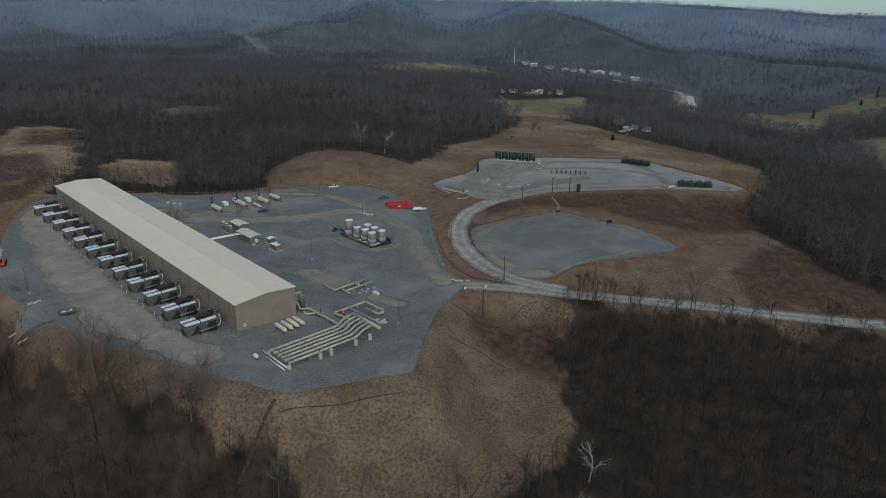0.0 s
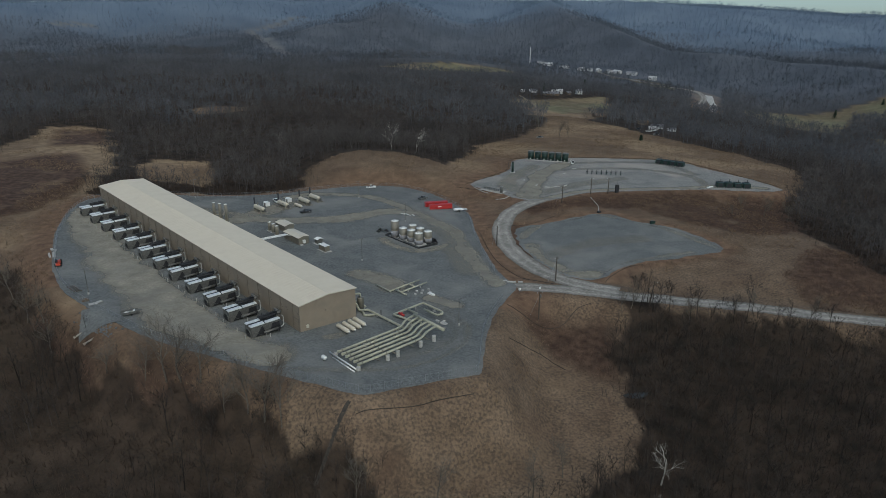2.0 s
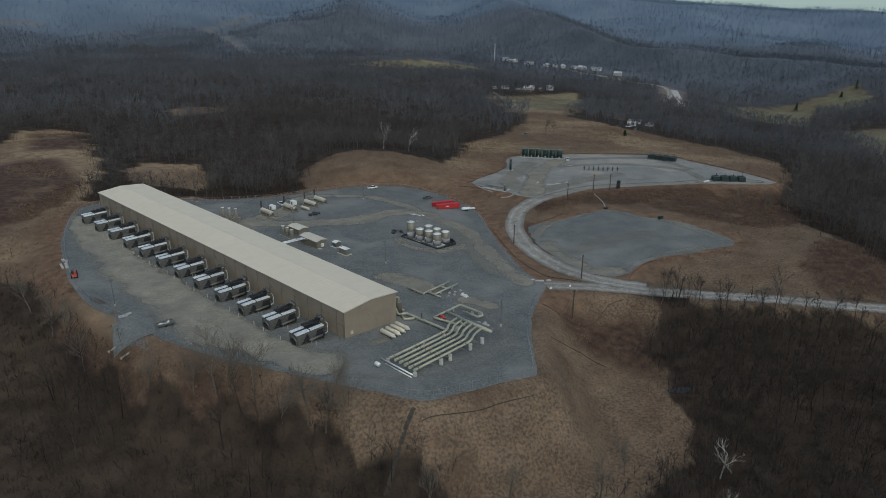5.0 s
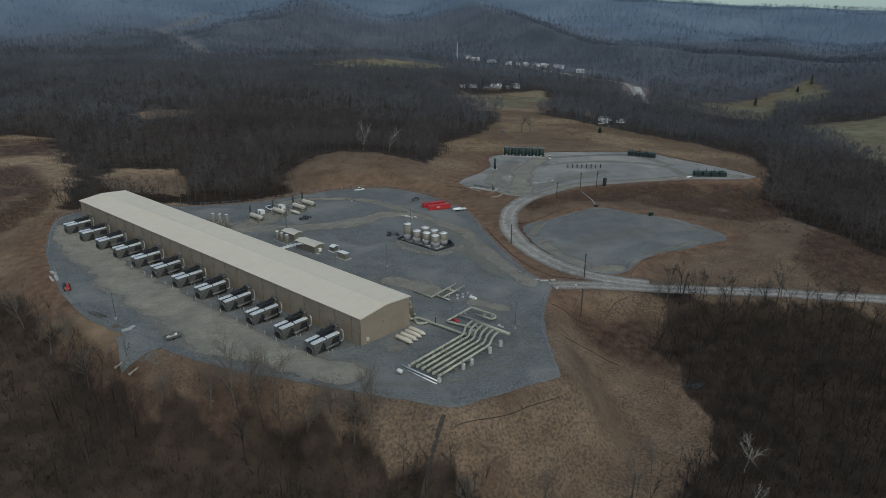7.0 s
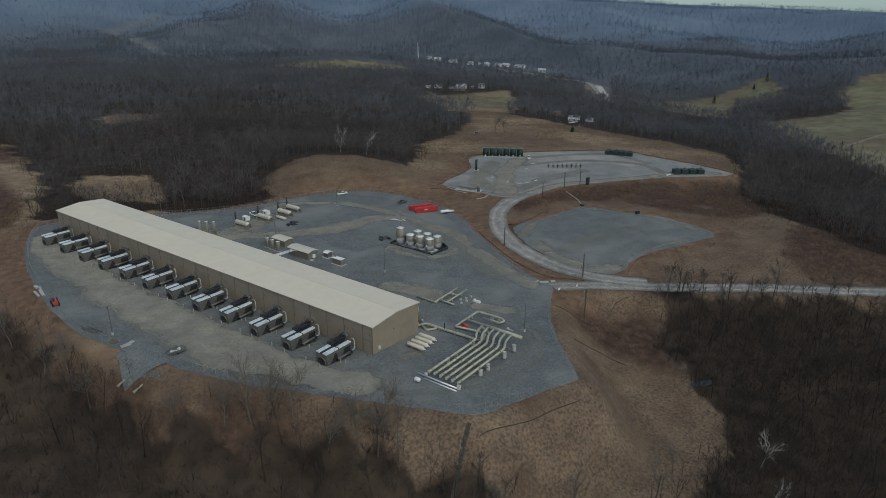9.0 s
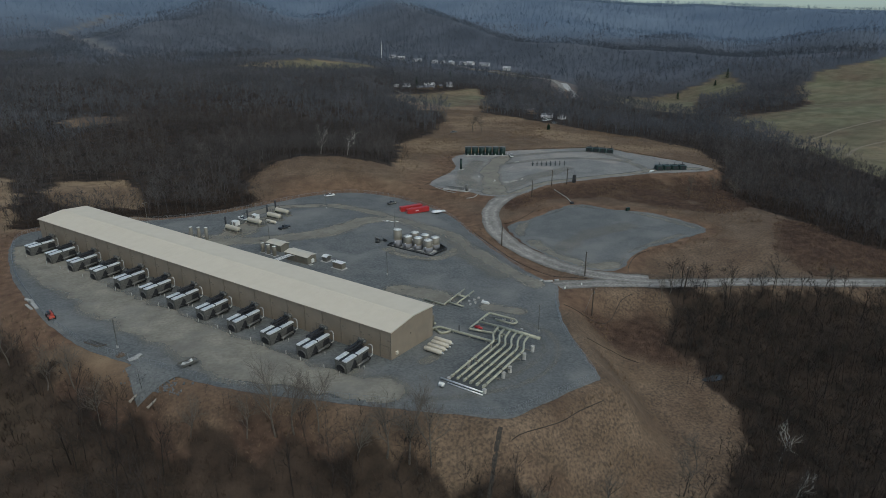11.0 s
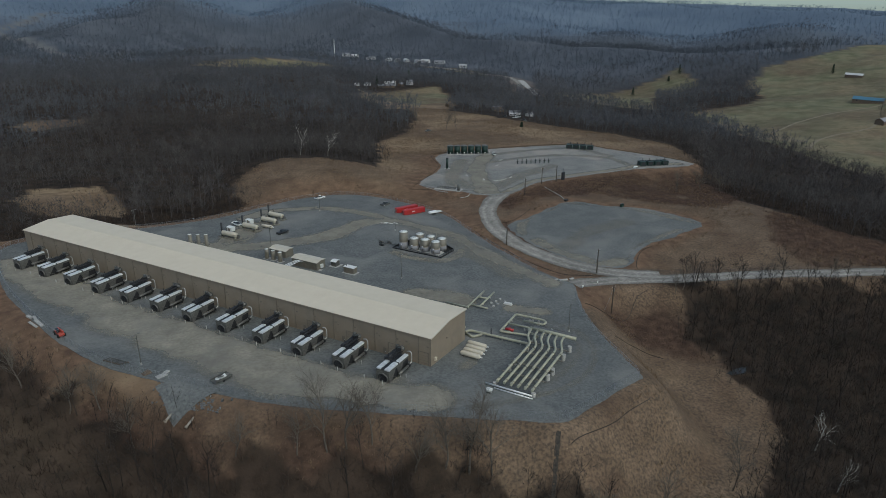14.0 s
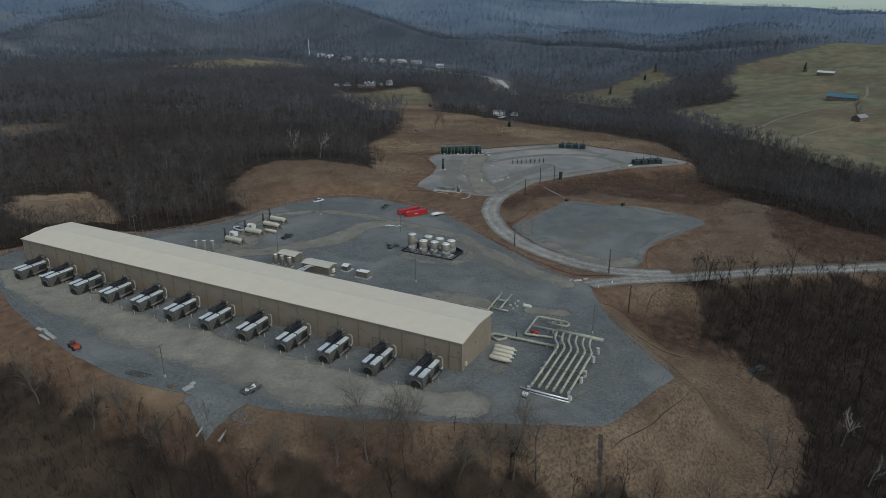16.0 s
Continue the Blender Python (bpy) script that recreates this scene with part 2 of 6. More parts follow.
def natural(x, y):
    z = np.full(np.shape(x), -25.0)
    for (sx, sy, _), w in zip(spot, spot_weights):
        z = z + w * radial(x - sx, y - sy)
    r = np.hypot(x + 60, y - 20)
    az = np.degrees(np.arctan2(x + 60, y - 20))
    # the far hills: folded ridges, higher towards the north and west
    crest = 45 - 31 * smooth_step(-4, 16, az) - 56 * smooth_step(14, 46, az)
    folds = 1 - 2 * np.abs(wave_noise(x, y, 980, 3, 2)) + 0.35 * wave_noise(x, y, 330, 9, 2)
    vale = 1 - 0.85 * np.exp(-((az - 9) / 5) ** 2) * (1 - smooth_step(1650, 2100, r))
    far = -45 + (crest + 45) * smooth_step(1500, 3300, r) + (64 * folds - 6) * vale * smooth_step(950, 1700, r) * (1 - 0.85 * smooth_step(2500, 3200, r))
    far = np.minimum(far, 97 - 0.019 * r)
    far = far - 60 * smooth_step(3700, 4700, r)
    behind = smooth_step(-20, -120, y) * -15
    z = np.clip(z, -85, 40)
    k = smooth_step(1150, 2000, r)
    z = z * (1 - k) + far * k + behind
    for hx, hy, rise, wide, deep in HILLS:
        z = z + rise * np.exp(-((x - hx) / wide) ** 2 - ((y - hy) / deep) ** 2)
    return z + 5.0 * wave_noise(x, y, 190, 5) * smooth_step(480, 800, r) + 0.5 * wave_noise(x, y, 24, 7, 3)


def ground(x, y):
    """The height of the finished ground, with its graded pads, banks and roads."""
    x, y = np.asarray(x, float), np.asarray(y, float)
    z = natural(x, y)
    near = np.hypot(x - 0, y - 310) < 420
    if not near.any():
        return z
    xs, ys = x[near], y[near]
    layers = []
    for line, plane, bank in ((MAIN_LINE, main_plane, 22), (LOW_LINE, low_plane, 13), (UP_LINE, up_plane, 16)):
        d = line_distance(xs, ys, line, True)[0]
        d = np.where(inside(xs, ys, line), 0, d)
        layers.append((d, bank, plane(xs, ys)))
    for line, half, bank in ((LOOP_LINE, 5.0, 9), (ROAD_LINE, 4.5, 12)):
        d, s = line_distance(xs, ys, line, False)
        layers.append((np.maximum(d - half, 0), bank, np.interp(s, np.arange(len(line)), line[:, 2])))
    sure = np.zeros(xs.shape, bool)
    top, total, rest = np.zeros(xs.shape), np.full(xs.shape, 1e-9), np.ones(xs.shape)
    for d, bank, level in layers:
        w = (1 - smooth_step(0, bank, d)) * ~sure
        w2 = np.where(d <= 0, 1e6, w * w / (1.0001 - w))
        sure |= d <= 0
        top, total, rest = top + w2 * level, total + w2, rest * (1 - w)
    z2 = z.copy()
    z2[near] = z[near] * rest + top / total * (1 - rest)
    return z2


# ---- builders ----
def mesh_object(name, bm, mat, parent=None, label="", smooth=False):
    data = bpy.data.meshes.new(name)
    bm.to_mesh(data)
    bm.free()
    if smooth:
        data.shade_smooth()
    data.materials.append(M[mat])
    ob = new(name, data)
    if parent:
        ob.parent = parent
    if label:
        ob["label"] = label
    return ob


def part(name, bm, mat, parent, label="", smooth=False):
    return mesh_object(name, bm, mat, parent, label, smooth)


def empty(name, m, label, category, group="", kind=""):
    ob = new(name)
    ob.matrix_world = m
    return tagged(ob, label, category, group, kind)


def box(x0, x1, y0, y1, z0, z1, bevel=0.0, bm=None):
    bm = bm or bmesh.new()
    made = bmesh.ops.create_cube(bm, size=1.0, matrix=Matrix.Translation(((x0 + x1) / 2, (y0 + y1) / 2, (z0 + z1) / 2)) @ Matrix.Diagonal((x1 - x0, y1 - y0, z1 - z0, 1)))
    if bevel:
        edges = list({e for v in made["verts"] for e in v.link_edges})
        bmesh.ops.bevel(bm, geom=edges, offset=bevel, segments=1, affect="EDGES")
    return bm


def tube(points, radius, sides=10, bm=None, end_radius=None, caps=True):
    """A round pipe along a line of points."""
    bm = bm or bmesh.new()
    pts = [Vector(p) for p in points]
    rings = []
    ref = None
    for i, p in enumerate(pts):
        d = (pts[min(i + 1, len(pts) - 1)] - pts[max(i - 1, 0)]).normalized()
        if ref is None:
            ref = Vector((0, 0, 1)) if abs(d.z) < 0.9 else Vector((1, 0, 0))
        a = d.cross(ref).normalized()
        b = d.cross(a).normalized()
        ref = -b if b.dot(ref) < 0 else b
        a = d.cross(ref).normalized()
        r = radius if end_radius is None else radius + (end_radius - radius) * i / (len(pts) - 1)
        rings.append([bm.verts.new(p + (a * math.cos(2 * math.pi * k / sides) + ref * math.sin(2 * math.pi * k / sides)) * r) for k in range(sides)])
    for r0, r1 in zip(rings, rings[1:]):
        for k in range(sides):
            bm.faces.new((r0[k], r0[(k + 1) % sides], r1[(k + 1) % sides], r1[k]))
    if caps:
        bm.faces.new(rings[0][::-1])
        bm.faces.new(rings[-1])
    return bm


def bent(points, radius=0.6, steps=4):
    """Rounds the corners of a line of points."""
    pts = [Vector(p) for p in points]
    out = [pts[0]]
    for a, b, c in zip(pts, pts[1:], pts[2:]):
        u, v = (a - b), (c - b)
        r = min(radius, u.length * 0.45, v.length * 0.45)
        p, q = b + u.normalized() * r, b + v.normalized() * r
        for s in range(steps + 1):
            t = s / steps
            out.append(p * (1 - t) ** 2 + b * 2 * t * (1 - t) + q * t * t)
    return out + [pts[-1]]


def prism(outline, z0, z1, bm=None):
    """An upright block over a plan outline."""
    bm = bm or bmesh.new()
    low = [bm.verts.new((x, y, z0)) for x, y in outline]
    high = [bm.verts.new((x, y, z1)) for x, y in outline]
    n = len(outline)
    for i in range(n):
        bm.faces.new((low[i], low[(i + 1) % n], high[(i + 1) % n], high[i]))
    bm.faces.new(low[::-1])
    bm.faces.new(high)
    return bm


def profile(outline, a, b, axis="x", bm=None):
    """An outline in the plane across an axis, drawn out from a to b along it."""
    bm = bm or bmesh.new()

    def place(u, v, s):
        return (s, u, v) if axis == "x" else (u, s, v)
    first = [bm.verts.new(place(u, v, a)) for u, v in outline]
    last = [bm.verts.new(place(u, v, b)) for u, v in outline]
    n = len(outline)
    for i in range(n):
        bm.faces.new((first[i], first[(i + 1) % n], last[(i + 1) % n], last[i]))
    bm.faces.new(first[::-1])
    bm.faces.new(last)
    bmesh.ops.recalc_face_normals(bm, faces=bm.faces)
    return bm


def at_ground(x, y):
    return float(ground(np.array([x]), np.array([y]))[0])


def quick_mesh(name, verts, faces, mat, smooth=False):
    """A mesh from arrays; faces all of one size."""
    data = bpy.data.meshes.new(name)
    verts, faces = np.asarray(verts, np.float32), np.asarray(faces, np.int32)
    n, k = faces.shape
    data.vertices.add(len(verts))
    data.vertices.foreach_set("co", verts.ravel())
    data.loops.add(n * k)
    data.loops.foreach_set("vertex_index", faces.ravel())
    data.polygons.add(n)
    data.polygons.foreach_set("loop_start", np.arange(0, n * k, k, dtype=np.int32))
    data.update(calc_edges=True)
    if smooth:
        data.shade_smooth()
    data.materials.append(mat)
    return new(name, data)


# ---- land cover ----
OPEN_LAND = [
    [(-330, 470), (-340, 580), (-290, 558), (-238, 455), (-214, 398), (-205, 350), (-200, 285), (-188, 250), (-200, 250), (-245, 310), (-300, 400)],
    [(-216, 425), (-216, 453), (-176, 461), (-162, 432), (-158, 400), (-193, 403)],
    [(-103, 380), (-106, 430), (-84, 456), (-50, 452), (-16, 446), (-8, 470), (6, 555), (40, 590), (84, 690), (60, 915), (205, 1010), (180, 850), (125, 730), (160, 640),
     (200, 575), (232, 495), (212, 440), (186, 400), (172, 380), (163, 350), (160, 318), (163, 292), (168, 264), (182, 242), (240, 231), (330, 250), (330, 236), (260, 216), (200, 212), (154, 216.5), (124, 222.5), (90, 231), (62, 235.5), (42, 237), (46, 226), (33, 211), (38, 198), (42, 180),
     (38, 166), (14, 150), (-20, 138), (-60, 152), (-76, 164), (-95, 171), (-113, 179), (-124, 179), (-141, 190), (-152, 207), (-168, 226), (-186, 246), (-205, 300), (-205, 350), (-160, 385)],
    [(412, 1050), (517, 1038), (600, 1040), (655, 1060), (610, 940), (520, 930), (413, 770), (374, 826)],
    [(358, 540), (402, 640), (420, 695), (436, 750), (515, 735), (590, 790), (640, 880), (689, 909), (715, 940), (800, 935), (900, 950), (1010, 985), (1130, 1060), (1500, 1150), (1300, 600), (600, 225), (335, 380), (330, 430)],
    [(-124, 1172), (-108, 1196), (-60, 1216), (0, 1224), (60, 1222), (100, 1206), (60, 1186), (-20, 1172), (-80, 1164)],
    [(-910, 1560), (-806, 1560), (-635, 1440), (-520, 1330), (-500, 1240), (-640, 1280), (-860, 1390)],
    [(-268, 655), (-246, 692), (-210, 690), (-205, 650), (-238, 640)],
    [(140, 1480), (150, 1570), (200, 1570), (270, 1490), (340, 1420), (380, 1330), (300, 1340), (250, 1400)],
    [(285, 1330), (340, 1275), (376, 1215), (352, 1195), (322, 1235), (275, 1310)],
]
OPEN_LINES = [np.array(p, float) for p in OPEN_LAND]
FIELDS = [OPEN_LINES[3], OPEN_LINES[4], OPEN_LINES[5], OPEN_LINES[6], OPEN_LINES[9], np.array([(60, 915), (205, 1010), (180, 850), (110, 800)], float)]


VALLEY_ROAD = np.array([(334, 1004), (362, 1060), (385, 1120), (390, 1167), (375, 1210), (345, 1232), (300, 1300), (270, 1420)], float)
STREAM = np.array([(340, 960), (352, 985), (372, 1040), (385, 1090), (400, 1140)], float)

# bare cuts up the far hills
CUTS = [np.array(c, float) for c in [[(-587, 2091), (-548, 2049), (-395, 1570), (-325, 1397)], [(-587, 2091), (-550, 2157), (-509, 2238), (-497, 2480)], [(-1081, 1970), (-1049, 2026), (-1009, 2050)]]]


def wooded(x, y):
    ok = np.ones(np.shape(x), bool)
    wob = 4 * wave_noise(x, y, 30, 11, 2) + 3 * wave_noise(x, y, 9, 12, 2)
    for line in OPEN_LINES:
        ok &= ~inside(x + wob, y + wob, line)
    for line, wide in ((VALLEY_ROAD, 15), (STREAM, 15), *((c, 13) for c in CUTS)):
        ok &= line_distance(x, y, line, False)[0] > wide
    return ok


# dark brush and brambles on banks and slopes
SCRUB = [[(20, 366), (40, 367), (62, 381), (92, 387), (132, 391), (176, 384), (165, 332), (129, 316), (104, 332), (80, 356), (50, 362), (25, 345)],
         [(-195, 246), (-172, 224), (-150, 196), (-120, 172), (-95, 164), (-70, 156), (-90, 176), (-112, 186), (-135, 199), (-160, 225), (-185, 250)],
         [(6, 224), (14, 231), (40, 233), (46, 215), (38, 200), (26, 205), (16, 213)], [(13, 334), (10, 300), (18, 280), (26, 276), (18, 305), (19, 328)],
         [(-300, 430), (-270, 470), (-225, 400), (-210, 330), (-230, 300), (-262, 350)], [(-330, 560), (-290, 565), (-262, 500), (-300, 490)],
         [(120, 266), (150, 305), (178, 296), (215, 250), (330, 256), (330, 238), (260, 226), (200, 224), (150, 230), (118, 238)]]


def scrub(x, y):
    """How thick the brush stands, 0 to 1."""
    out = np.zeros(np.shape(x))
    for line in SCRUB:
        line = np.array(line, float)
        d = line_distance(x, y, line, True)[0] * np.where(inside(x, y, line), 1, -1)
        out = np.maximum(out, smooth_step(-5, 6, d))
    return out * smooth_step(-1.3, -0.2, wave_noise(x, y, 13, 71, 3))


# ---- the ground: one sheet to the horizon ----
def make_ground():
    az = np.concatenate([np.arange(-180, -56, 4.0), np.arange(-56, 72, 0.5), np.arange(72, 180, 4.0)])
    r = [0.02]
    while r[-1] < 4650:
        r.append(r[-1] + max(2.2 if r[-1] > 90 else 8.0, 0.009 * r[-1]))
    r = np.array(r)
    a = np.radians(az)
    x, y = -60 + r[:, None] * np.sin(a)[None], 20 + r[:, None] * np.cos(a)[None]
    z = ground(x.ravel(), y.ravel()).reshape(x.shape)
    n, k = x.shape
    verts = np.stack([x, y, z], -1).reshape(-1, 3)
    i, j = np.meshgrid(np.arange(n - 1), np.arange(k), indexing="ij")
    j2 = (j + 1) % k
    quads = np.stack([i * k + j, i * k + j2, (i + 1) * k + j2, (i + 1) * k + j], -1).reshape(-1, 4)[:, ::-1]
    hub = np.array([[-60, 20, float(ground(np.array([-60.0]), np.array([20.0]))[0])]])
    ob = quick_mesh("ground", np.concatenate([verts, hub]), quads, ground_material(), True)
    xs, ys = verts[:, 0], verts[:, 1]
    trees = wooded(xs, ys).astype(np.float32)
    field = np.zeros(len(xs), np.float32)
    for line in FIELDS:
        field = np.maximum(field, inside(xs, ys, line))
    clay = np.zeros(len(xs))
    for line, wide in ((UP_LINE, 30), (MAIN_LINE, 22), (LOW_LINE, 10)):
        clay = np.maximum(clay, 1 - smooth_step(2, wide, line_distance(xs, ys, line, True)[0]))
    clay *= np.maximum(ys > 225, (xs < -60) * 0.3)
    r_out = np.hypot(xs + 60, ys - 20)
    cut = np.zeros(len(xs))
    for line in CUTS:
        cut = np.maximum(cut, 1 - smooth_step(6, 16, line_distance(xs, ys, line, False)[0]))
    # all but open fields; twigs and ridge paint distance haze onto it
    rest = np.maximum(trees, 1 - field)
    field = field * np.clip(0.68 + 0.5 * wave_noise(xs, ys, 45, 73, 4), 0.15, 1)
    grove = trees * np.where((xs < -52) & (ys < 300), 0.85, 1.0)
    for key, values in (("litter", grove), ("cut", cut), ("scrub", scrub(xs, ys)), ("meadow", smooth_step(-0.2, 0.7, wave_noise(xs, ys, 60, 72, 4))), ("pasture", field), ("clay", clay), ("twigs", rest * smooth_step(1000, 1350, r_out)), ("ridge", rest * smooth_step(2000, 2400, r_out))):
        layer = ob.data.attributes.new(key, "FLOAT", "POINT")
        layer.data.foreach_set("value", np.append(values, 0).astype(np.float32))
    return tagged(ob, "rolling winter land of dry grass and leaf litter", "ground", kind="structure")


def ground_material():
    m = material("dry_grass_land", (0.112, 0.077, 0.049), (0.188, 0.133, 0.087), 9.0, 0.8, 0.95, 0, 0.45, (0.075, 0.048, 0.032), 17.0, 0.6, grit=0.6)
    nodes, links = m.node_tree.nodes, m.node_tree.links
    shader = nodes["Principled BSDF"]
    colour = shader.inputs["Base Color"].links[0].from_socket
    where = nodes.new("ShaderNodeTexCoord")

    def noisy(c1, c2, size):
        n = nodes.new("ShaderNodeTexNoise")
        n.inputs["Scale"].default_value, n.inputs["Detail"].default_value = 1 / size, 7.0
        links.new(where.outputs["Object"], n.inputs["Vector"])
        r = nodes.new("ShaderNodeMapRange")
        r.inputs["From Min"].default_value, r.inputs["From Max"].default_value = 0.32, 0.68
        links.new(n.outputs["Fac"], r.inputs["Value"])
        k = nodes.new("ShaderNodeMix")
        k.data_type = "RGBA"
        k.inputs[6].default_value, k.inputs[7].default_value = (*c1, 1), (*c2, 1)
        links.new(r.outputs["Result"], k.inputs[0])
        return k.outputs[2]
    # litter: leaf litter, its colour also deepened for shade under the trees
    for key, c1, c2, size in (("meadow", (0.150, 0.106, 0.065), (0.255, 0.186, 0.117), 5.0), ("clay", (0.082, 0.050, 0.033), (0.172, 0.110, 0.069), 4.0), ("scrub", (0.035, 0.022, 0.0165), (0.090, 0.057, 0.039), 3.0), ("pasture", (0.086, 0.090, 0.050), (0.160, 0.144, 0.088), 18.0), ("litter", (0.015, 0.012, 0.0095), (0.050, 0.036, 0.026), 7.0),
                              # twigs and ridge: haze blue painted into the far ground colour
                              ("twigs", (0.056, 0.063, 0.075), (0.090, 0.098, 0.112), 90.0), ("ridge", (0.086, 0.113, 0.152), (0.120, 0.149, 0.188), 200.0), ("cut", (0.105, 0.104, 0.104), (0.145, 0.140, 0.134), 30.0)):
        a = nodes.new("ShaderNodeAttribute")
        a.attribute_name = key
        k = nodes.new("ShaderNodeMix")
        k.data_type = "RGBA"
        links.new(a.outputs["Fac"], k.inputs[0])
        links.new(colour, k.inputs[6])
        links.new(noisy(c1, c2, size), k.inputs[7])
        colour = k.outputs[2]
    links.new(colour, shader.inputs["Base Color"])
    return m


make_ground()


def sheet_over(name, line, plane, mat, lift, label, step=3.0, edge=0.5, kind="structure", category="gravel pad", holes=()):
    """A level sheet of gravel over an outline, with an uneven rim and a skirt into the ground."""
    rim = []
    n = len(line)
    for i in range(n):
        a, b = line[i], line[(i + 1) % n]
        k = max(1, int(np.hypot(*(b - a)[:2]) / 2.0))
        for s in range(k):
            p = a + (b - a) * s / k
            q = wave_noise(np.array([p[0]]), np.array([p[1]]), 5.0, 21, 2)[0] * edge
            d = np.array([b[1] - a[1], a[0] - b[0]])
            p = p[:2] + d / (np.hypot(*d) + 1e-9) * q
            rim.append(p)
    bm = bmesh.new()
    top = [bm.verts.new((p[0], p[1], float(plane(p[0], p[1])) + lift)) for p in rim]
    low = [bm.verts.new((p[0], p[1], float(plane(p[0], p[1])) - 0.6)) for p in rim]
    for i in range(len(rim)):
        j = (i + 1) % len(rim)
        bm.faces.new((low[i], low[j], top[j], top[i]))
    face = bm.faces.new(top)
    bmesh.ops.triangulate(bm, faces=[face])
    bmesh.ops.recalc_face_normals(bm, faces=bm.faces)
    return tagged(mesh_object(name, bm, mat), label, category, kind=kind)


sheet_over("gravel_yard", MAIN_LINE, main_plane, "gravel", 0.10, "wide blue-grey gravel yard of the station", kind="structure", edge=0.35)
sheet_over("lower_gravel_pad", LOW_LINE, low_plane, "gravel", 0.10, "empty blue-grey gravel pad below a bank", kind="structure", edge=0.9)
sheet_over("upper_gravel_pad", UP_LINE, up_plane, "up_gravel", 0.10, "pale gravel pad with green tanks on it", kind="structure", edge=0.8)


def ribbon(name, line, half, mat, lift, label):
    """A road with crumbled edges that follows its line."""
    pts = rounded(line[:, :2], False, 3)
    rows = []
    across = np.linspace(-1, 1, 13)
    for i, p in enumerate(pts):
        d = pts[min(i + 1, len(pts) - 1)] - pts[max(i - 1, 0)]
        d = d / (np.hypot(*d) + 1e-9)
        nrm = np.array([d[1], -d[0]])
        w = [half + 0.5 * wave_noise(np.array([p[0] + k]), np.array([p[1]]), 6.0, 31, 3)[0] for k in (0, 50)]
        rows.append([p + nrm * k * (w[0] if k < 0 else w[1]) for k in across])
    q = np.array(rows)
    n, m = q.shape[:2]
    rut = np.exp(-((np.abs(across) - 0.45) / 0.16) ** 2)
    z = ground(q[..., 0].ravel(), q[..., 1].ravel()).reshape(n, m) + lift - 0.03 * rut - 0.06 * np.abs(across) ** 4
    verts = np.concatenate([q, z[..., None]], -1).reshape(-1, 3)
    i, j = np.meshgrid(np.arange(n - 1), np.arange(m - 1), indexing="ij")
    quads = np.stack([i * m + j, i * m + j + 1, (i + 1) * m + j + 1, (i + 1) * m + j], -1).reshape(-1, 4)
    ob = quick_mesh(name, verts, quads, M[mat], True)
    wear = (np.tile(rut, (n, 1)) - 0.9 * np.abs(across) ** 6).ravel() + 0.35 * wave_noise(verts[:, 0], verts[:, 1], 7, 33, 3)
    ob.data.attributes.new("rut", "FLOAT", "POINT").data.foreach_set("value", wear.astype(np.float32))
    return tagged(ob, label, "road", kind="structure")


def rutted(m):
    """Paler stone where the wheels run, darker towards the verges."""
    nodes, links = m.node_tree.nodes, m.node_tree.links
    shader = nodes["Principled BSDF"]
    colour = shader.inputs["Base Color"].links[0].from_socket
    a, r, v = nodes.new("ShaderNodeAttribute"), nodes.new("ShaderNodeMapRange"), nodes.new("ShaderNodeHueSaturation")
    a.attribute_name = "rut"
    r.inputs["From Min"].default_value, r.inputs["From Max"].default_value = -0.6, 1.0
    r.inputs["To Min"].default_value, r.inputs["To Max"].default_value = 0.62, 1.14
    links.new(a.outputs["Fac"], r.inputs["Value"])
    links.new(r.outputs["Result"], v.inputs["Value"])
    links.new(colour, v.inputs["Color"])
    links.new(v.outputs["Color"], shader.inputs["Base Color"])


rutted(M["road"])
ribbon("loop_road", LOOP_LINE, 4.6, "road", 0.22, "pale crushed-stone road curving up to the pad")
ribbon("access_road", ROAD_LINE, 4.0, "road", 0.20, "pale crushed-stone access road along the woods")


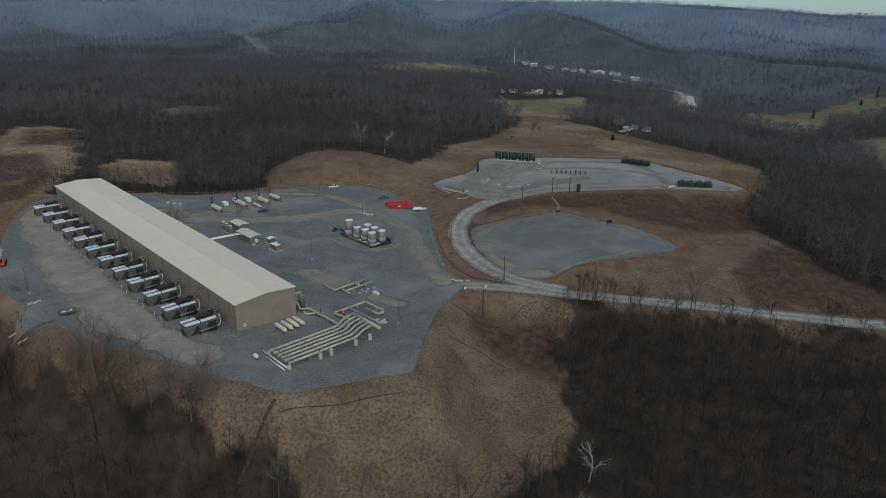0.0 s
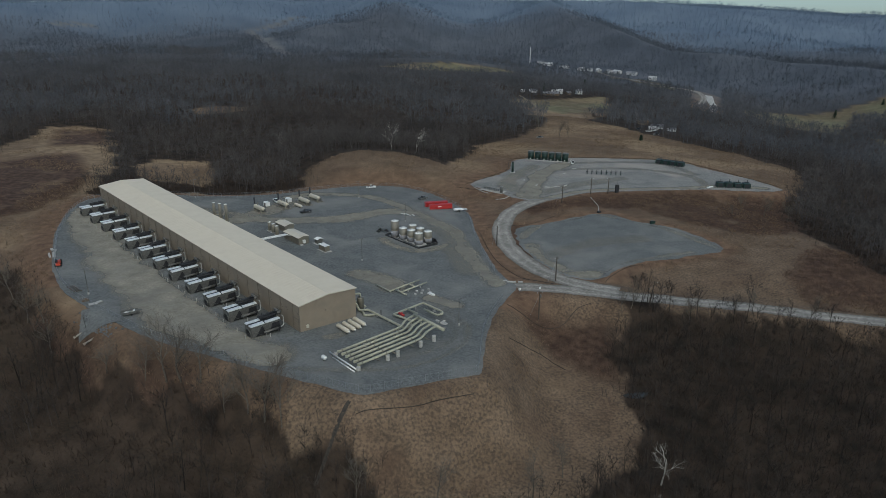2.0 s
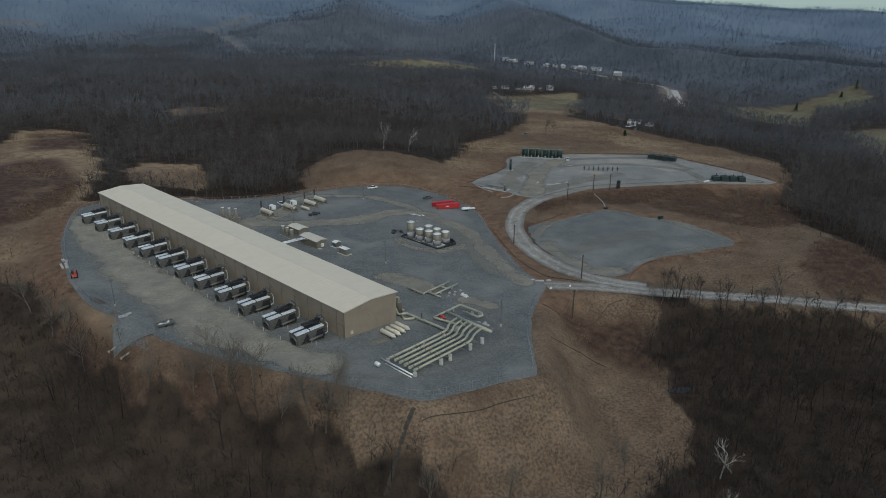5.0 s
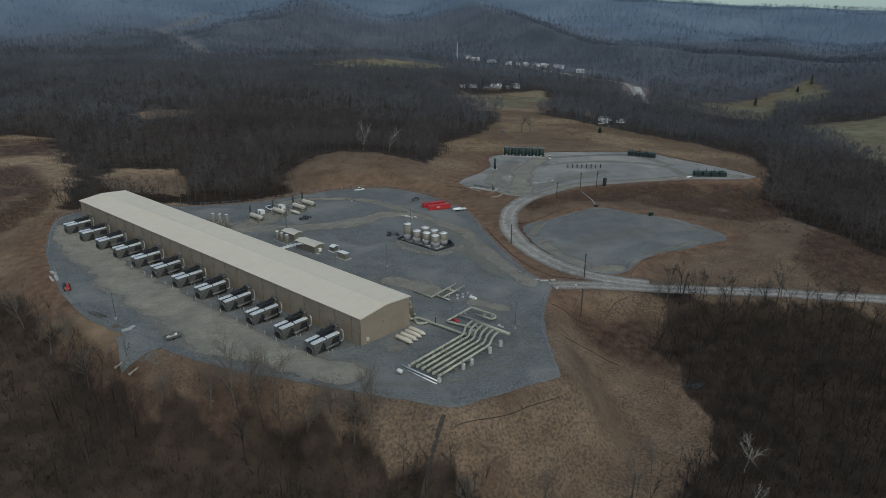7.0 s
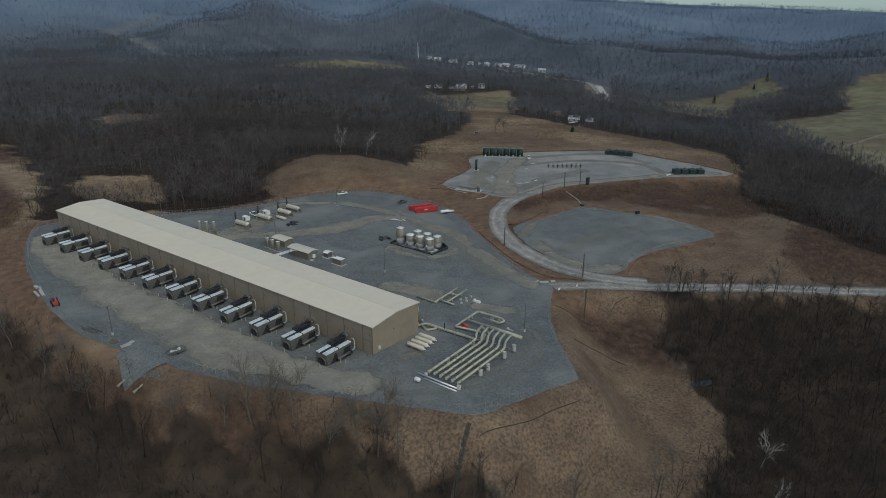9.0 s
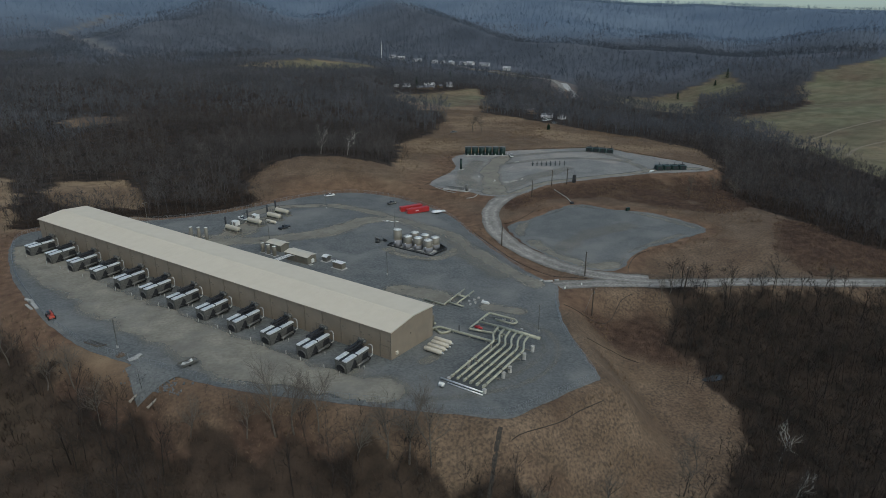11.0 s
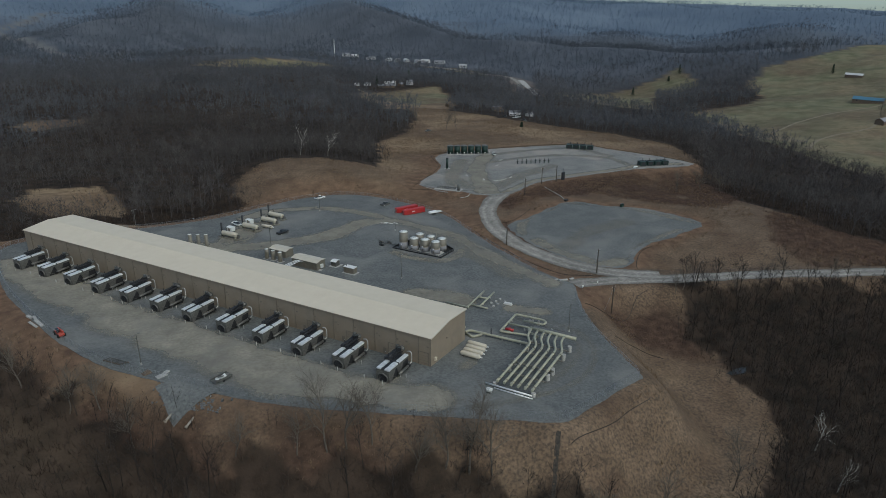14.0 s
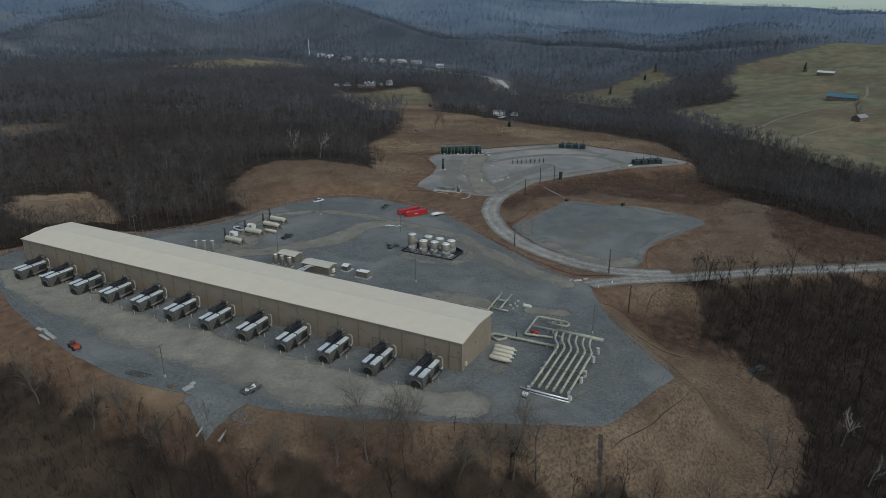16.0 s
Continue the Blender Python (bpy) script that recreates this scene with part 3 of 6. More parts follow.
# ---- woods ----
def wood_arrays(x, y, z, h, limbs, twigs, thick, rng, spread=0.30, fine=0.06):
    """Triangles of many bare trees: a tapered trunk, rising limbs and fine twigs each."""
    n = len(x)
    base = np.stack([x, y, z - 0.4], -1)
    lean = rng.normal(0, 0.06, (n, 2)) * h[:, None]
    top = base + np.stack([lean[:, 0], lean[:, 1], h * 0.86], -1)
    tris = []
    r0 = thick * (0.6 + 0.8 * rng.random(n)) * h / 14
    for k in range(3):
        a, b = 2.1 * k, 2.1 * (k + 1)
        p = base + np.stack([np.cos(a) * r0, np.sin(a) * r0, 0 * r0], -1)
        q = base + np.stack([np.cos(b) * r0, np.sin(b) * r0, 0 * r0], -1)
        tris.append(np.stack([p, q, top], 1))
    s = 0.28 + 0.55 * rng.random((n, limbs))
    root = base[:, None] + (top - base)[:, None] * s[..., None]
    ang = rng.random((n, limbs)) * 2 * np.pi
    length = h[:, None] * spread * (1.45 - s) * (0.7 + 0.6 * rng.random((n, limbs)))
    up = 0.7 + 1.3 * rng.random((n, limbs))
    way = np.stack([np.cos(ang), np.sin(ang), up], -1)
    way /= np.linalg.norm(way, axis=-1, keepdims=True)
    tip = root + way * length[..., None]
    side = np.stack([-np.sin(ang), np.cos(ang), 0.3 * np.ones_like(ang)], -1) * (r0[:, None, None] * 0.45)
    tris.append(np.stack([root - side, root + side, tip], 2).reshape(-1, 3, 3))
    if twigs:
        pick = rng.integers(0, limbs, (n, twigs))
        rows = np.arange(n)[:, None]
        t = 0.3 + 0.7 * rng.random((n, twigs))
        b0 = root[rows, pick] + (tip - root)[rows, pick] * t[..., None]
        d = way[rows, pick] * 0.9 + rng.normal(0, 0.55, (n, twigs, 3))
        d[..., 2] += 0.2
        d /= np.linalg.norm(d, axis=-1, keepdims=True)
        ln = h[:, None] * (0.09 + 0.13 * rng.random((n, twigs)))
        w = np.cross(rng.normal(0, 1, (n, twigs, 3)), d)
        w = w / np.linalg.norm(w, axis=-1, keepdims=True) * fine
        tris.append(np.stack([b0 - w, b0 + w, b0 + d * ln[..., None]], 2).reshape(-1, 3, 3))
    return np.concatenate(tris, 0)


def scatter(x0, x1, y0, y1, gap, rng, keep):
    gx, gy = np.meshgrid(np.arange(x0, x1, gap), np.arange(y0, y1, gap))
    x, y = gx.ravel() + rng.uniform(-0.5, 0.5, gx.size) * gap, gy.ravel() + rng.uniform(-0.5, 0.5, gx.size) * gap
    ok = keep(x, y)
    return x[ok], y[ok]


def in_view(x, y, lo=-54, hi=66):
    az, far = np.degrees(np.arctan2(x + 60, y - 20)), np.hypot(x + 60, y - 20) > 500
    return (az > np.where(far, -40, lo)) & (az < np.where(far, 61, hi))


def reach(x, y):
    """Distance from the middle of the flight, with a ragged rim."""
    return np.hypot(x + 60, y - 20) * (1 + 0.10 * wave_noise(x, y, 80, 43, 3))


def woods(name, bounds, gap, near, far, height, limbs, twigs, thick, mat, label, seed, spread=0.30, fine=0.06):
    rng = np.random.default_rng(seed)
    x, y = scatter(*bounds, gap, rng, lambda a, b: wooded(a, b) & in_view(a, b) & (reach(a, b) > near) & (reach(a, b) <= far))
    pads = [line_distance(x, y, line, True)[0] for line in (MAIN_LINE, LOW_LINE, UP_LINE)]
    ok = (np.min(pads, axis=0) > 8) & ((x > -52) | (y > 300) | (wave_noise(x, y, 26, 44, 2) > -0.15 + 0.3 * smooth_step(-70, -130, x)))
    x, y = x[ok], y[ok]
    h = height * (0.65 + 0.6 * rng.random(len(x))) * (1 + 0.22 * wave_noise(x, y, 60, 41, 3))
    tri = wood_arrays(x, y, ground(x, y), h, limbs, twigs, thick, rng, spread, fine)
    ob = quick_mesh(name, tri.reshape(-1, 3), np.arange(len(tri) * 3).reshape(-1, 3), M[mat])
    return tagged(ob, label, "woods", kind="stuff")


def open_slope(x, y):
    pads = np.min([np.where(inside(x, y, line), 0, line_distance(x, y, line, True)[0]) for line in (MAIN_LINE, LOW_LINE, UP_LINE)], axis=0)
    roads = np.minimum(line_distance(x, y, LOOP_LINE, False)[0], line_distance(x, y, ROAD_LINE, False)[0])
    return (pads > 1.2) & (roads > 5.5) & in_view(x, y)


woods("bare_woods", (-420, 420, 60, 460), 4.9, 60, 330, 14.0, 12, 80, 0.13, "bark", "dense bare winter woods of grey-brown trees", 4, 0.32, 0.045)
# farther trees take the paler bark, haze put into its colour
woods("grey_woods", (-620, 640, 60, 760), 5.8, 330, 620, 14.5, 10, 50, 0.13, "hazed_bark", "dense bare woods behind the station, greyed by painted haze", 15, 0.34, 0.085)
def sapling(x, y):
    """Where young trees and thicket fringe the woods and fill the hollows."""
    fringe = np.zeros(np.shape(x), bool)
    for dx, dy in ((7, 0), (-7, 0), (0, 7), (0, -7)):
        fringe |= wooded(x + dx, y + dy)
    return fringe & open_slope(x, y) & (np.hypot(x + 60, y - 20) < 640)


def thicket(seed):
    rng = np.random.default_rng(seed)
    x, y = scatter(-340, 340, 90, 660, 4.4, rng, sapling)
    h = 3.0 + 4.5 * rng.random(len(x))
    tri = wood_arrays(x, y, ground(x, y), h, 7, 15, 0.16, rng, 0.4, 0.05)
    tagged(quick_mesh("thicket", tri.reshape(-1, 3), np.arange(len(tri) * 3).reshape(-1, 3), M["bark"]), "bare saplings and thicket along the woods' edge", "thicket", kind="stuff")


# each zone takes a bluer wood colour, as painted distance haze
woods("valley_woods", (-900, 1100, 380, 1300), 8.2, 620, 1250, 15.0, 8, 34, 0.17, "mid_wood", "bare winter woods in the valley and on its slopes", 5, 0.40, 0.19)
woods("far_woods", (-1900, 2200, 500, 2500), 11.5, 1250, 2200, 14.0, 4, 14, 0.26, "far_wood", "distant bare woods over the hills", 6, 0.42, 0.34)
woods("horizon_woods", (-2600, 3300, 500, 3800), 20.5, 2200, 3650, 15.0, 3, 12, 0.45, "horizon_wood", "bare woods on the farthest ridges, haze painted into their blue", 7, 0.55, 0.75)


def tufts(name, bounds, gap, keep, tall, mat, label, seed, wide=0.3, blades=4, blade=0.1):
    """Dry tufts and low brush, each a spray of blades."""
    rng = np.random.default_rng(seed)
    x, y = scatter(*bounds, gap, rng, keep)
    n = len(x)
    z = ground(x, y) - 0.05
    root = np.stack([x, y, z], -1)[:, None] + np.concatenate([rng.normal(0, wide * 0.5, (n, blades, 2)), np.zeros((n, blades, 1))], -1)
    h = tall * (0.5 + rng.random((n, blades))) * (0.6 + 0.8 * rng.random((n, 1)))
    tip = root + np.stack([rng.normal(0, 0.45, (n, blades)) * h, rng.normal(0, 0.45, (n, blades)) * h, h], -1)
    ang = rng.random((n, blades)) * np.pi
    w = np.stack([np.cos(ang), np.sin(ang), 0 * ang], -1) * blade
    tri = np.stack([root - w, root + w, tip], 2).reshape(-1, 3)
    return tagged(quick_mesh(name, tri, np.arange(len(tri)).reshape(-1, 3), M[mat]), label, "brush", kind="stuff")


thicket(14)
tufts("dry_grass", (-240, 240, 135, 300), 0.95, lambda x, y: open_slope(x, y) & ~wooded(x, y) & (wave_noise(x, y, 10, 51, 3) > -0.5), 0.2, "brush", "tufts of dry brown grass on the slopes", 8, 0.4, 4, 0.06)
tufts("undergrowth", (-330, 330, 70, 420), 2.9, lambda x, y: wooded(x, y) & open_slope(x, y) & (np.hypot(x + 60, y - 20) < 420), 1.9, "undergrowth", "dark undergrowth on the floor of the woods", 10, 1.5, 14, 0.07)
tufts("low_brush", (-330, 330, 110, 640), 2.4, lambda x, y: open_slope(x, y) & ~wooded(x, y) & (wave_noise(x, y, 26, 52, 3) > 0.3), 0.8, "brush", "low brown brush and brambles", 9, 0.9, 10, 0.08)
tufts("brambles", (-230, 270, 135, 400), 1.25, lambda x, y: open_slope(x, y) & ~wooded(x, y) & (scrub(x, y) > 0.35), 0.7, "bramble", "dark red-brown brambles on the banks", 18, 0.9, 8, 0.05)
tufts("rough_grass", (-120, 240, 370, 760), 2.0, lambda x, y: open_slope(x, y) & ~wooded(x, y), 0.55, "brush", "rough tan grass on the hill behind the yard", 28, 1.1, 7, 0.09)


# ---- worn tracks over the yard: strokes with half a width and how worn they are ----
YARD_WEAR = [([(-189, 318), (-178, 300), (-158, 270), (-133, 238), (-112, 215), (-99, 202), (-84, 189), (-70, 181)], 9.5, 1.0), ([(-150, 258), (-118, 218), (-96, 195)], 11.0, 0.9),
             ([(-112, 320), (-97, 322), (-85, 324), (-71, 328), (-59, 338), (-49, 347), (-36, 346)], 6.5, 0.9), ([(-104, 366), (-89, 376), (-75, 378), (-61, 376), (-47, 364), (-34, 347), (-25, 333), (-16, 320), (-12, 305), (-9, 287), (-6, 272), (1, 250)], 4.6, 0.8),
             ([(-34, 347), (-20, 322), (-14, 300), (-13, 280), (-8, 262)], 7.0, 0.45), ([(-118, 318), (-100, 351)], 8.0, 0.75), ([(-140, 332), (-112, 322)], 8.0, 0.7), ([(-46, 300), (-42, 292), (-33, 285), (-24, 287), (-18, 296)], 2.6, 0.7),
             ([(-50, 252), (-38, 243)], 6.5, 0.85), ([(-23, 231), (-15, 226)], 3.8, 0.9), ([(-54, 195), (-51, 197)], 2.4, 0.6),
             ([(-22, 226), (-11, 208), (-15, 190), (-33, 176), (-62, 174)], 1.2, 0.35), ([(-26, 224), (-15, 207), (-19, 192), (-35, 180)], 1.0, 0.3)]
UPPER_WEAR = [([(30, 366), (28, 380), (34, 403), (45, 437), (62, 462)], 7.0, 0.85), ([(30, 368), (45, 378), (61, 389), (86, 395), (121, 399), (145, 404), (168, 400)], 3.6, 0.9), ([(28, 385), (18, 400), (24, 425), (40, 452)], 6.0, 0.6),
              ([(40, 440), (80, 448), (110, 446), (134, 430), (136, 408)], 3.0, 0.5), ([(60, 462), (100, 468), (128, 462), (139, 433)], 3.0, 0.45), ([(36, 385), (60, 405), (90, 420)], 5.0, 0.45)]
LOWER_WEAR = [([(20, 300), (22, 284), (34, 268), (44, 266)], 5.0, 0.8), ([(18, 312), (28, 330), (52, 344)], 2.6, 0.6), ([(60, 348), (84, 332), (104, 300)], 2.4, 0.5), ([(44, 264), (62, 280), (90, 292)], 2.6, 0.5), ([(30, 290), (50, 305), (74, 310)], 5.0, 0.3)]


def make_worn(name, strokes, outline, plane, lift, label):
    (x0, y0), (x1, y1) = outline.min(0), outline.max(0)
    gx, gy = np.meshgrid(np.arange(x0, x1, 1.2), np.arange(y0, y1, 1.2))
    edge = np.where(inside(gx, gy, outline), line_distance(gx, gy, outline, True)[0], -1)
    amount = np.zeros(gx.shape)
    wob = wave_noise(gx, gy, 9, 61, 4)
    for line, half, strength in strokes:
        d = line_distance(gx, gy, rounded(line, False), False)[0] / half
        amount = np.maximum(amount, strength * (1 - smooth_step(0.62, 1.15, d + 0.28 * wob)))
    amount *= 0.86 + 0.14 * wave_noise(gx, gy, 5, 62, 3)
    ny, nx = gx.shape
    verts = np.stack([gx, gy, plane(gx, gy) + lift], -1).reshape(-1, 3)
    i, j = np.meshgrid(np.arange(ny - 1), np.arange(nx - 1), indexing="ij")
    quads = np.stack([i * nx + j, i * nx + j + 1, (i + 1) * nx + j + 1, (i + 1) * nx + j], -1).reshape(-1, 4)
    ok = (edge.ravel()[quads].min(1) > 1.2) & (amount.ravel()[quads].max(1) > 0.01)
    ob = quick_mesh(name, verts, quads[ok], M["worn"], True)
    ob.data.attributes.new("worn", "FLOAT", "POINT").data.foreach_set("value", np.clip(amount, 0, 1).ravel().astype(np.float32))
    tagged(ob, label, "worn gravel", kind="structure")


worn_nodes = M["worn"].node_tree
worn_amount = worn_nodes.nodes.new("ShaderNodeAttribute")
worn_amount.attribute_name = "worn"
worn_nodes.links.new(worn_amount.outputs["Fac"], worn_nodes.nodes["Principled BSDF"].inputs["Alpha"])
make_worn("worn_tracks", YARD_WEAR, MAIN_LINE, main_plane, 0.125, "pale tan wheel-worn tracks over the gravel")
make_worn("upper_worn_tracks", UPPER_WEAR, UP_LINE, up_plane, 0.125, "pale pinkish wheel tracks over the upper pad")
make_worn("lower_worn_tracks", LOWER_WEAR, LOW_LINE, low_plane, 0.125, "faint tan wheel marks on the lower pad")


# ---- the compressor building: x along it from the near corner, y out to the coolers, z up from its floor ----
FLOOR = -1.9
BUILDING = Matrix.Translation((-63.3, 197.5, FLOOR)) @ Matrix.Rotation(math.atan2(0.7375, -0.675), 4, "Z")
LENGTH, WIDTH, EAVE, RIDGE = 185.5, 21.2, 9.45, 10.5
BAY, FIRST = 14.78, 6.9


def make_building():
    hall = empty("compressor_building", BUILDING, "long tan steel compressor hall with a low gabled roof", "building")
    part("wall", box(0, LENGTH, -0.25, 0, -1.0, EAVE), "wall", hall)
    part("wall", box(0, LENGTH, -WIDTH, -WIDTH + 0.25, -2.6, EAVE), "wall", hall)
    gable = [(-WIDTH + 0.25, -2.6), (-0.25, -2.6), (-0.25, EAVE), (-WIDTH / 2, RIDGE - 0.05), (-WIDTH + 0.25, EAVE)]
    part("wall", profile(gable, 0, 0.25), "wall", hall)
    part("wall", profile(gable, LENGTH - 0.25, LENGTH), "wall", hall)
    for y0, y1, z0, z1 in ((-WIDTH - 0.35, -WIDTH / 2, EAVE, RIDGE), (-WIDTH / 2, 0.35, RIDGE, EAVE)):
        part("roof", profile([(y0, z0), (y1, z1), (y1, z1 + 0.16), (y0, z0 + 0.16)], -0.35, LENGTH + 0.35), "roof", hall)
    seam = profile([(-0.03, 0), (0.03, 0), (0.03, 0.05), (-0.03, 0.05)], 0, 1, "y")
    for v in seam.verts:
        u, s, w = v.co
        v.co = (u, -WIDTH / 2 + s * (WIDTH / 2 + 0.3), RIDGE + 0.155 + w - s * (RIDGE - EAVE) * 1.03)
    first = part("roof_seam", seam, "roof", hall)
    for k in range(1, 101):
        twin = new("roof_seam", first.data)
        twin.parent = hall
        twin.location = (k * LENGTH / 101, 0, 0)
    first.location = (0.6, 0, 0)
    part("gutter", box(-0.3, LENGTH + 0.3, 0.352, 0.5, EAVE - 0.12, EAVE + 0.10), "wall", hall)
    part("ridge_cap", profile([(-WIDTH / 2 - 0.4, RIDGE + 0.13), (-WIDTH / 2, RIDGE + 0.22), (-WIDTH / 2 + 0.4, RIDGE + 0.13)], -0.35, LENGTH + 0.35), "roof", hall)
    rake = [(0.35, EAVE - 0.12), (0.35, EAVE + 0.19), (-WIDTH / 2, RIDGE + 0.19), (-WIDTH - 0.35, EAVE + 0.19), (-WIDTH - 0.35, EAVE - 0.12), (-WIDTH / 2, RIDGE - 0.12)]
    part("rake_trim", profile(rake, -0.46, -0.353), "trim", hall)
    part("corner_trim", box(-0.06, 0.25, 0.003, 0.08, -0.6, EAVE), "door", hall)
    # downspouts, roll-up doors, louvres and wall lamps, bay by bay
    for k in range(26):
        u = 3.9 + k * 7.39 - (0.2 if k == 0 else 0)
        if u < LENGTH - 1:
            part("downspout", box(u, u + 0.16, 0.003, 0.18, 0.4, EAVE - 0.1), "door", hall)
    for k in range(13):
        u = 0.8 if k == 0 else FIRST + BAY * (k - 1) + 4.0
        door = part("roll_up_door", box(u, u + 3.1, 0.003, 0.05, 0.3, 4.5), "wall", hall, "closed brown roll-up door")
        for a, b, c, d in ((u - 0.2, u, 0.3, 4.65), (u + 3.1, u + 3.3, 0.3, 4.65), (u - 0.2, u + 3.3, 4.5, 4.68)):
            part("door_frame", box(a, b, 0.003, 0.12, c, d), "door", door)
        for z in (1.1, 1.9, 2.7, 3.5):
            part("door_slat", box(u + 0.03, u + 3.07, 0.05, 0.075, z, z + 0.07), "door", door)
        if k:
            man = part("side_door", box(u + 4.0, u + 5.0, 0.003, 0.06, 0.3, 2.5), "door", hall, "dark steel door")
            part("handle", box(u + 4.1, u + 4.2, 0.06, 0.12, 1.3, 1.45), "galvanised", man)
        for du in (-1.2, 5.8):
            part("wall_louvre", box(u + du + 0.9, u + du + 1.6, 0.003, 0.09, 6.3, 6.75), "door", hall)
            part("wall_lamp", box(u + du + 0.2, u + du + 0.45, 0.003, 0.28, 5.9, 6.1), "door", hall)
    part("meter_box", box(-0.5, -0.003, -2.9, -2.0, 1.4, 2.4, 0.03), "trim", hall)
    part("meter_box", box(-0.3, -0.003, -9.6, -9.2, 5.2, 5.5), "door", hall)
    return hall


make_building()


def local(u, v, z=None):
    """A pose in the building's frame, standing on the yard."""
    p = BUILDING @ Vector((u, v, 0))
    h = float(main_plane(p.x, p.y)) + 0.12 if z is None else z
    return Matrix.Translation((p.x, p.y, h)) @ Matrix.Rotation(math.atan2(0.7375, -0.675), 4, "Z")


# ---- gas coolers: one in front of each bay ----
def make_cooler():
    unit = empty("gas_cooler", local(FIRST, 0), "galvanised gas cooler with a round fan ring and black coil headers", "cooler", "coolers beside the hall")
    unit.scale = (1.26, 1.0, 1.08)
    part("coil_box", box(-1.75, 1.75, 4.2, 14.0, 3.5, 4.15, 0.05), "dull_steel", unit)
    for x0, x1 in ((-1.8, -0.55), (0.35, 1.45)):
        part("top_duct", profile([(x0, 4.16), (x1, 4.16), (x1 - 0.08, 4.5), (x0 + 0.08, 4.5)], 9.6, 14.25, "y"), "galvanised", unit, "shiny galvanised duct")
    part("top_duct", profile([(-1.8, 4.16), (-0.75, 4.16), (-0.83, 4.5), (-1.72, 4.5)], 4.3, 9.3, "y"), "galvanised", unit, "shiny galvanised duct")
    part("gap_cover", box(-0.549, 0.349, 4.4, 14.1, 4.152, 4.3), "black", unit)
    part("cross_band", box(-1.85, 1.55, 9.35, 9.55, 4.16, 4.62), "black", unit)
    for y1, y0, b0, b1 in ((14.0, 10.6, 13.2, 13.9), (10.2, 6.9, 8.2, 9.0)):
        hopper = profile([(y1, 3.49), (y0, 3.49), (b0, 0.4), (b1, 0.4)], -1.7, 1.7)
        part("plenum", hopper, "dull_steel", unit)
    # black block fills the gaps between hoppers in place of shade
    part("inner_frame", box(-1.62, 1.62, 4.4, 13.2, 0.8, 3.48), "black", unit)
    ring = bmesh.new()
    n = 28
    rows = []
    for r, y in ((1.18, 14.02), (1.42, 14.02), (1.42, 14.28), (1.3, 14.34), (1.18, 14.24)):
        rows.append([ring.verts.new((r * math.cos(2 * math.pi * k / n), y, 1.75 + r * math.sin(2 * math.pi * k / n))) for k in range(n)])
    for a, b in zip(rows, rows[1:] + rows[:1]):
        for k in range(n):
            ring.faces.new((a[k], a[(k + 1) % n], b[(k + 1) % n], b[k]))
    bmesh.ops.recalc_face_normals(ring, faces=ring.faces)
    ring_ob = part("fan_ring", ring, "dull_steel", unit, "round steel fan ring", True)
    # black disc put in for the shade inside the fan opening
    part("fan_guard", tube([(0, 14.03, 1.75), (0, 14.12, 1.75)], 1.17, 24), "black", ring_ob)
    hub = tube([(0, 14.13, 1.75), (0, 14.3, 1.75)], 0.22, 12)
    part("fan_hub", hub, "black", ring_ob)
    for k in range(6):
        a = 2 * math.pi * k / 6
        blade = box(0.2, 1.12, -0.03, 0.03, -0.13, 0.13)
        bmesh.ops.transform(blade, matrix=Matrix.Translation((0, 14.24, 1.75)) @ Matrix.Rotation(a, 4, "Y") @ Matrix.Rotation(0.4, 4, "X"), verts=blade.verts)
        part("fan_blade", blade, "black", ring_ob)
    part("front_panel", profile([(-1.72, 3.49), (1.72, 3.49), (1.5, 0.4), (-1.5, 0.4)], 13.93, 14.018, "y"), "dull_steel", unit)
    # black coil headers and the exhaust stubs by the wall
    for x, z, r in ((0.62, 4.72, 0.24), (1.12, 4.78, 0.26), (1.62, 4.68, 0.25), (0.9, 5.12, 0.2)):
        part("coil_header", tube([(x, 3.4, z), (x, 9.6, z)], r, 10), "black", unit, "black insulated header", True)
    part("header_box", box(0.3, 1.85, 3.8, 9.3, 4.42, 4.98, 0.08), "black", unit)
    for y in (4.2, 6.0, 7.8, 9.2):
        part("header_saddle", box(0.35, 1.9, y - 0.1, y + 0.1, 4.16, 4.95), "black", unit)
    for k in range(9):
        y, x = 3.7 + 0.66 * k, (0.45, 1.25, 0.8)[k % 3]
        part("header_valve", tube([(x, y, 4.9), (x + 0.12 * (k % 2), y, 5.35 + 0.16 * (k % 4))], 0.13, 7), "black", unit)
        part("cross_tube", tube([(-0.15, y + 0.2, 4.55), (1.95, y + 0.2, 4.75 + 0.1 * (k % 3))], 0.09, 6), "black", unit)
    # a tan steel platform with a ladder by the wall
    deck = part("access_platform", box(2.2, 3.5, 2.2, 4.4, 2.3, 2.4), "pipe", unit, "tan steel access platform")
    for x in (2.25, 3.45):
        for y in (2.3, 4.3):
            part("platform_post", tube([(x, y, -0.1), (x, y, 3.4)], 0.05, 5), "pipe", deck)
    for z in (2.9, 3.4):
        part("handrail", tube([(2.25, 2.3, z), (3.45, 2.3, z), (3.45, 4.3, z), (2.25, 4.3, z)], 0.04, 5), "pipe", deck)
    for x in (0.35, 1.45):
        part("exhaust_stub", tube(bent([(x, 2.4, 4.9), (x, 3.0, 5.7), (x - 0.1, 4.0, 5.95)], 0.5), 0.26, 10), "dull_steel", unit, "", True)
    part("silencer", tube([(-0.2, 3.3, 5.1), (1.9, 3.3, 5.1)], 0.42, 12), "dull_steel", unit, "", True)
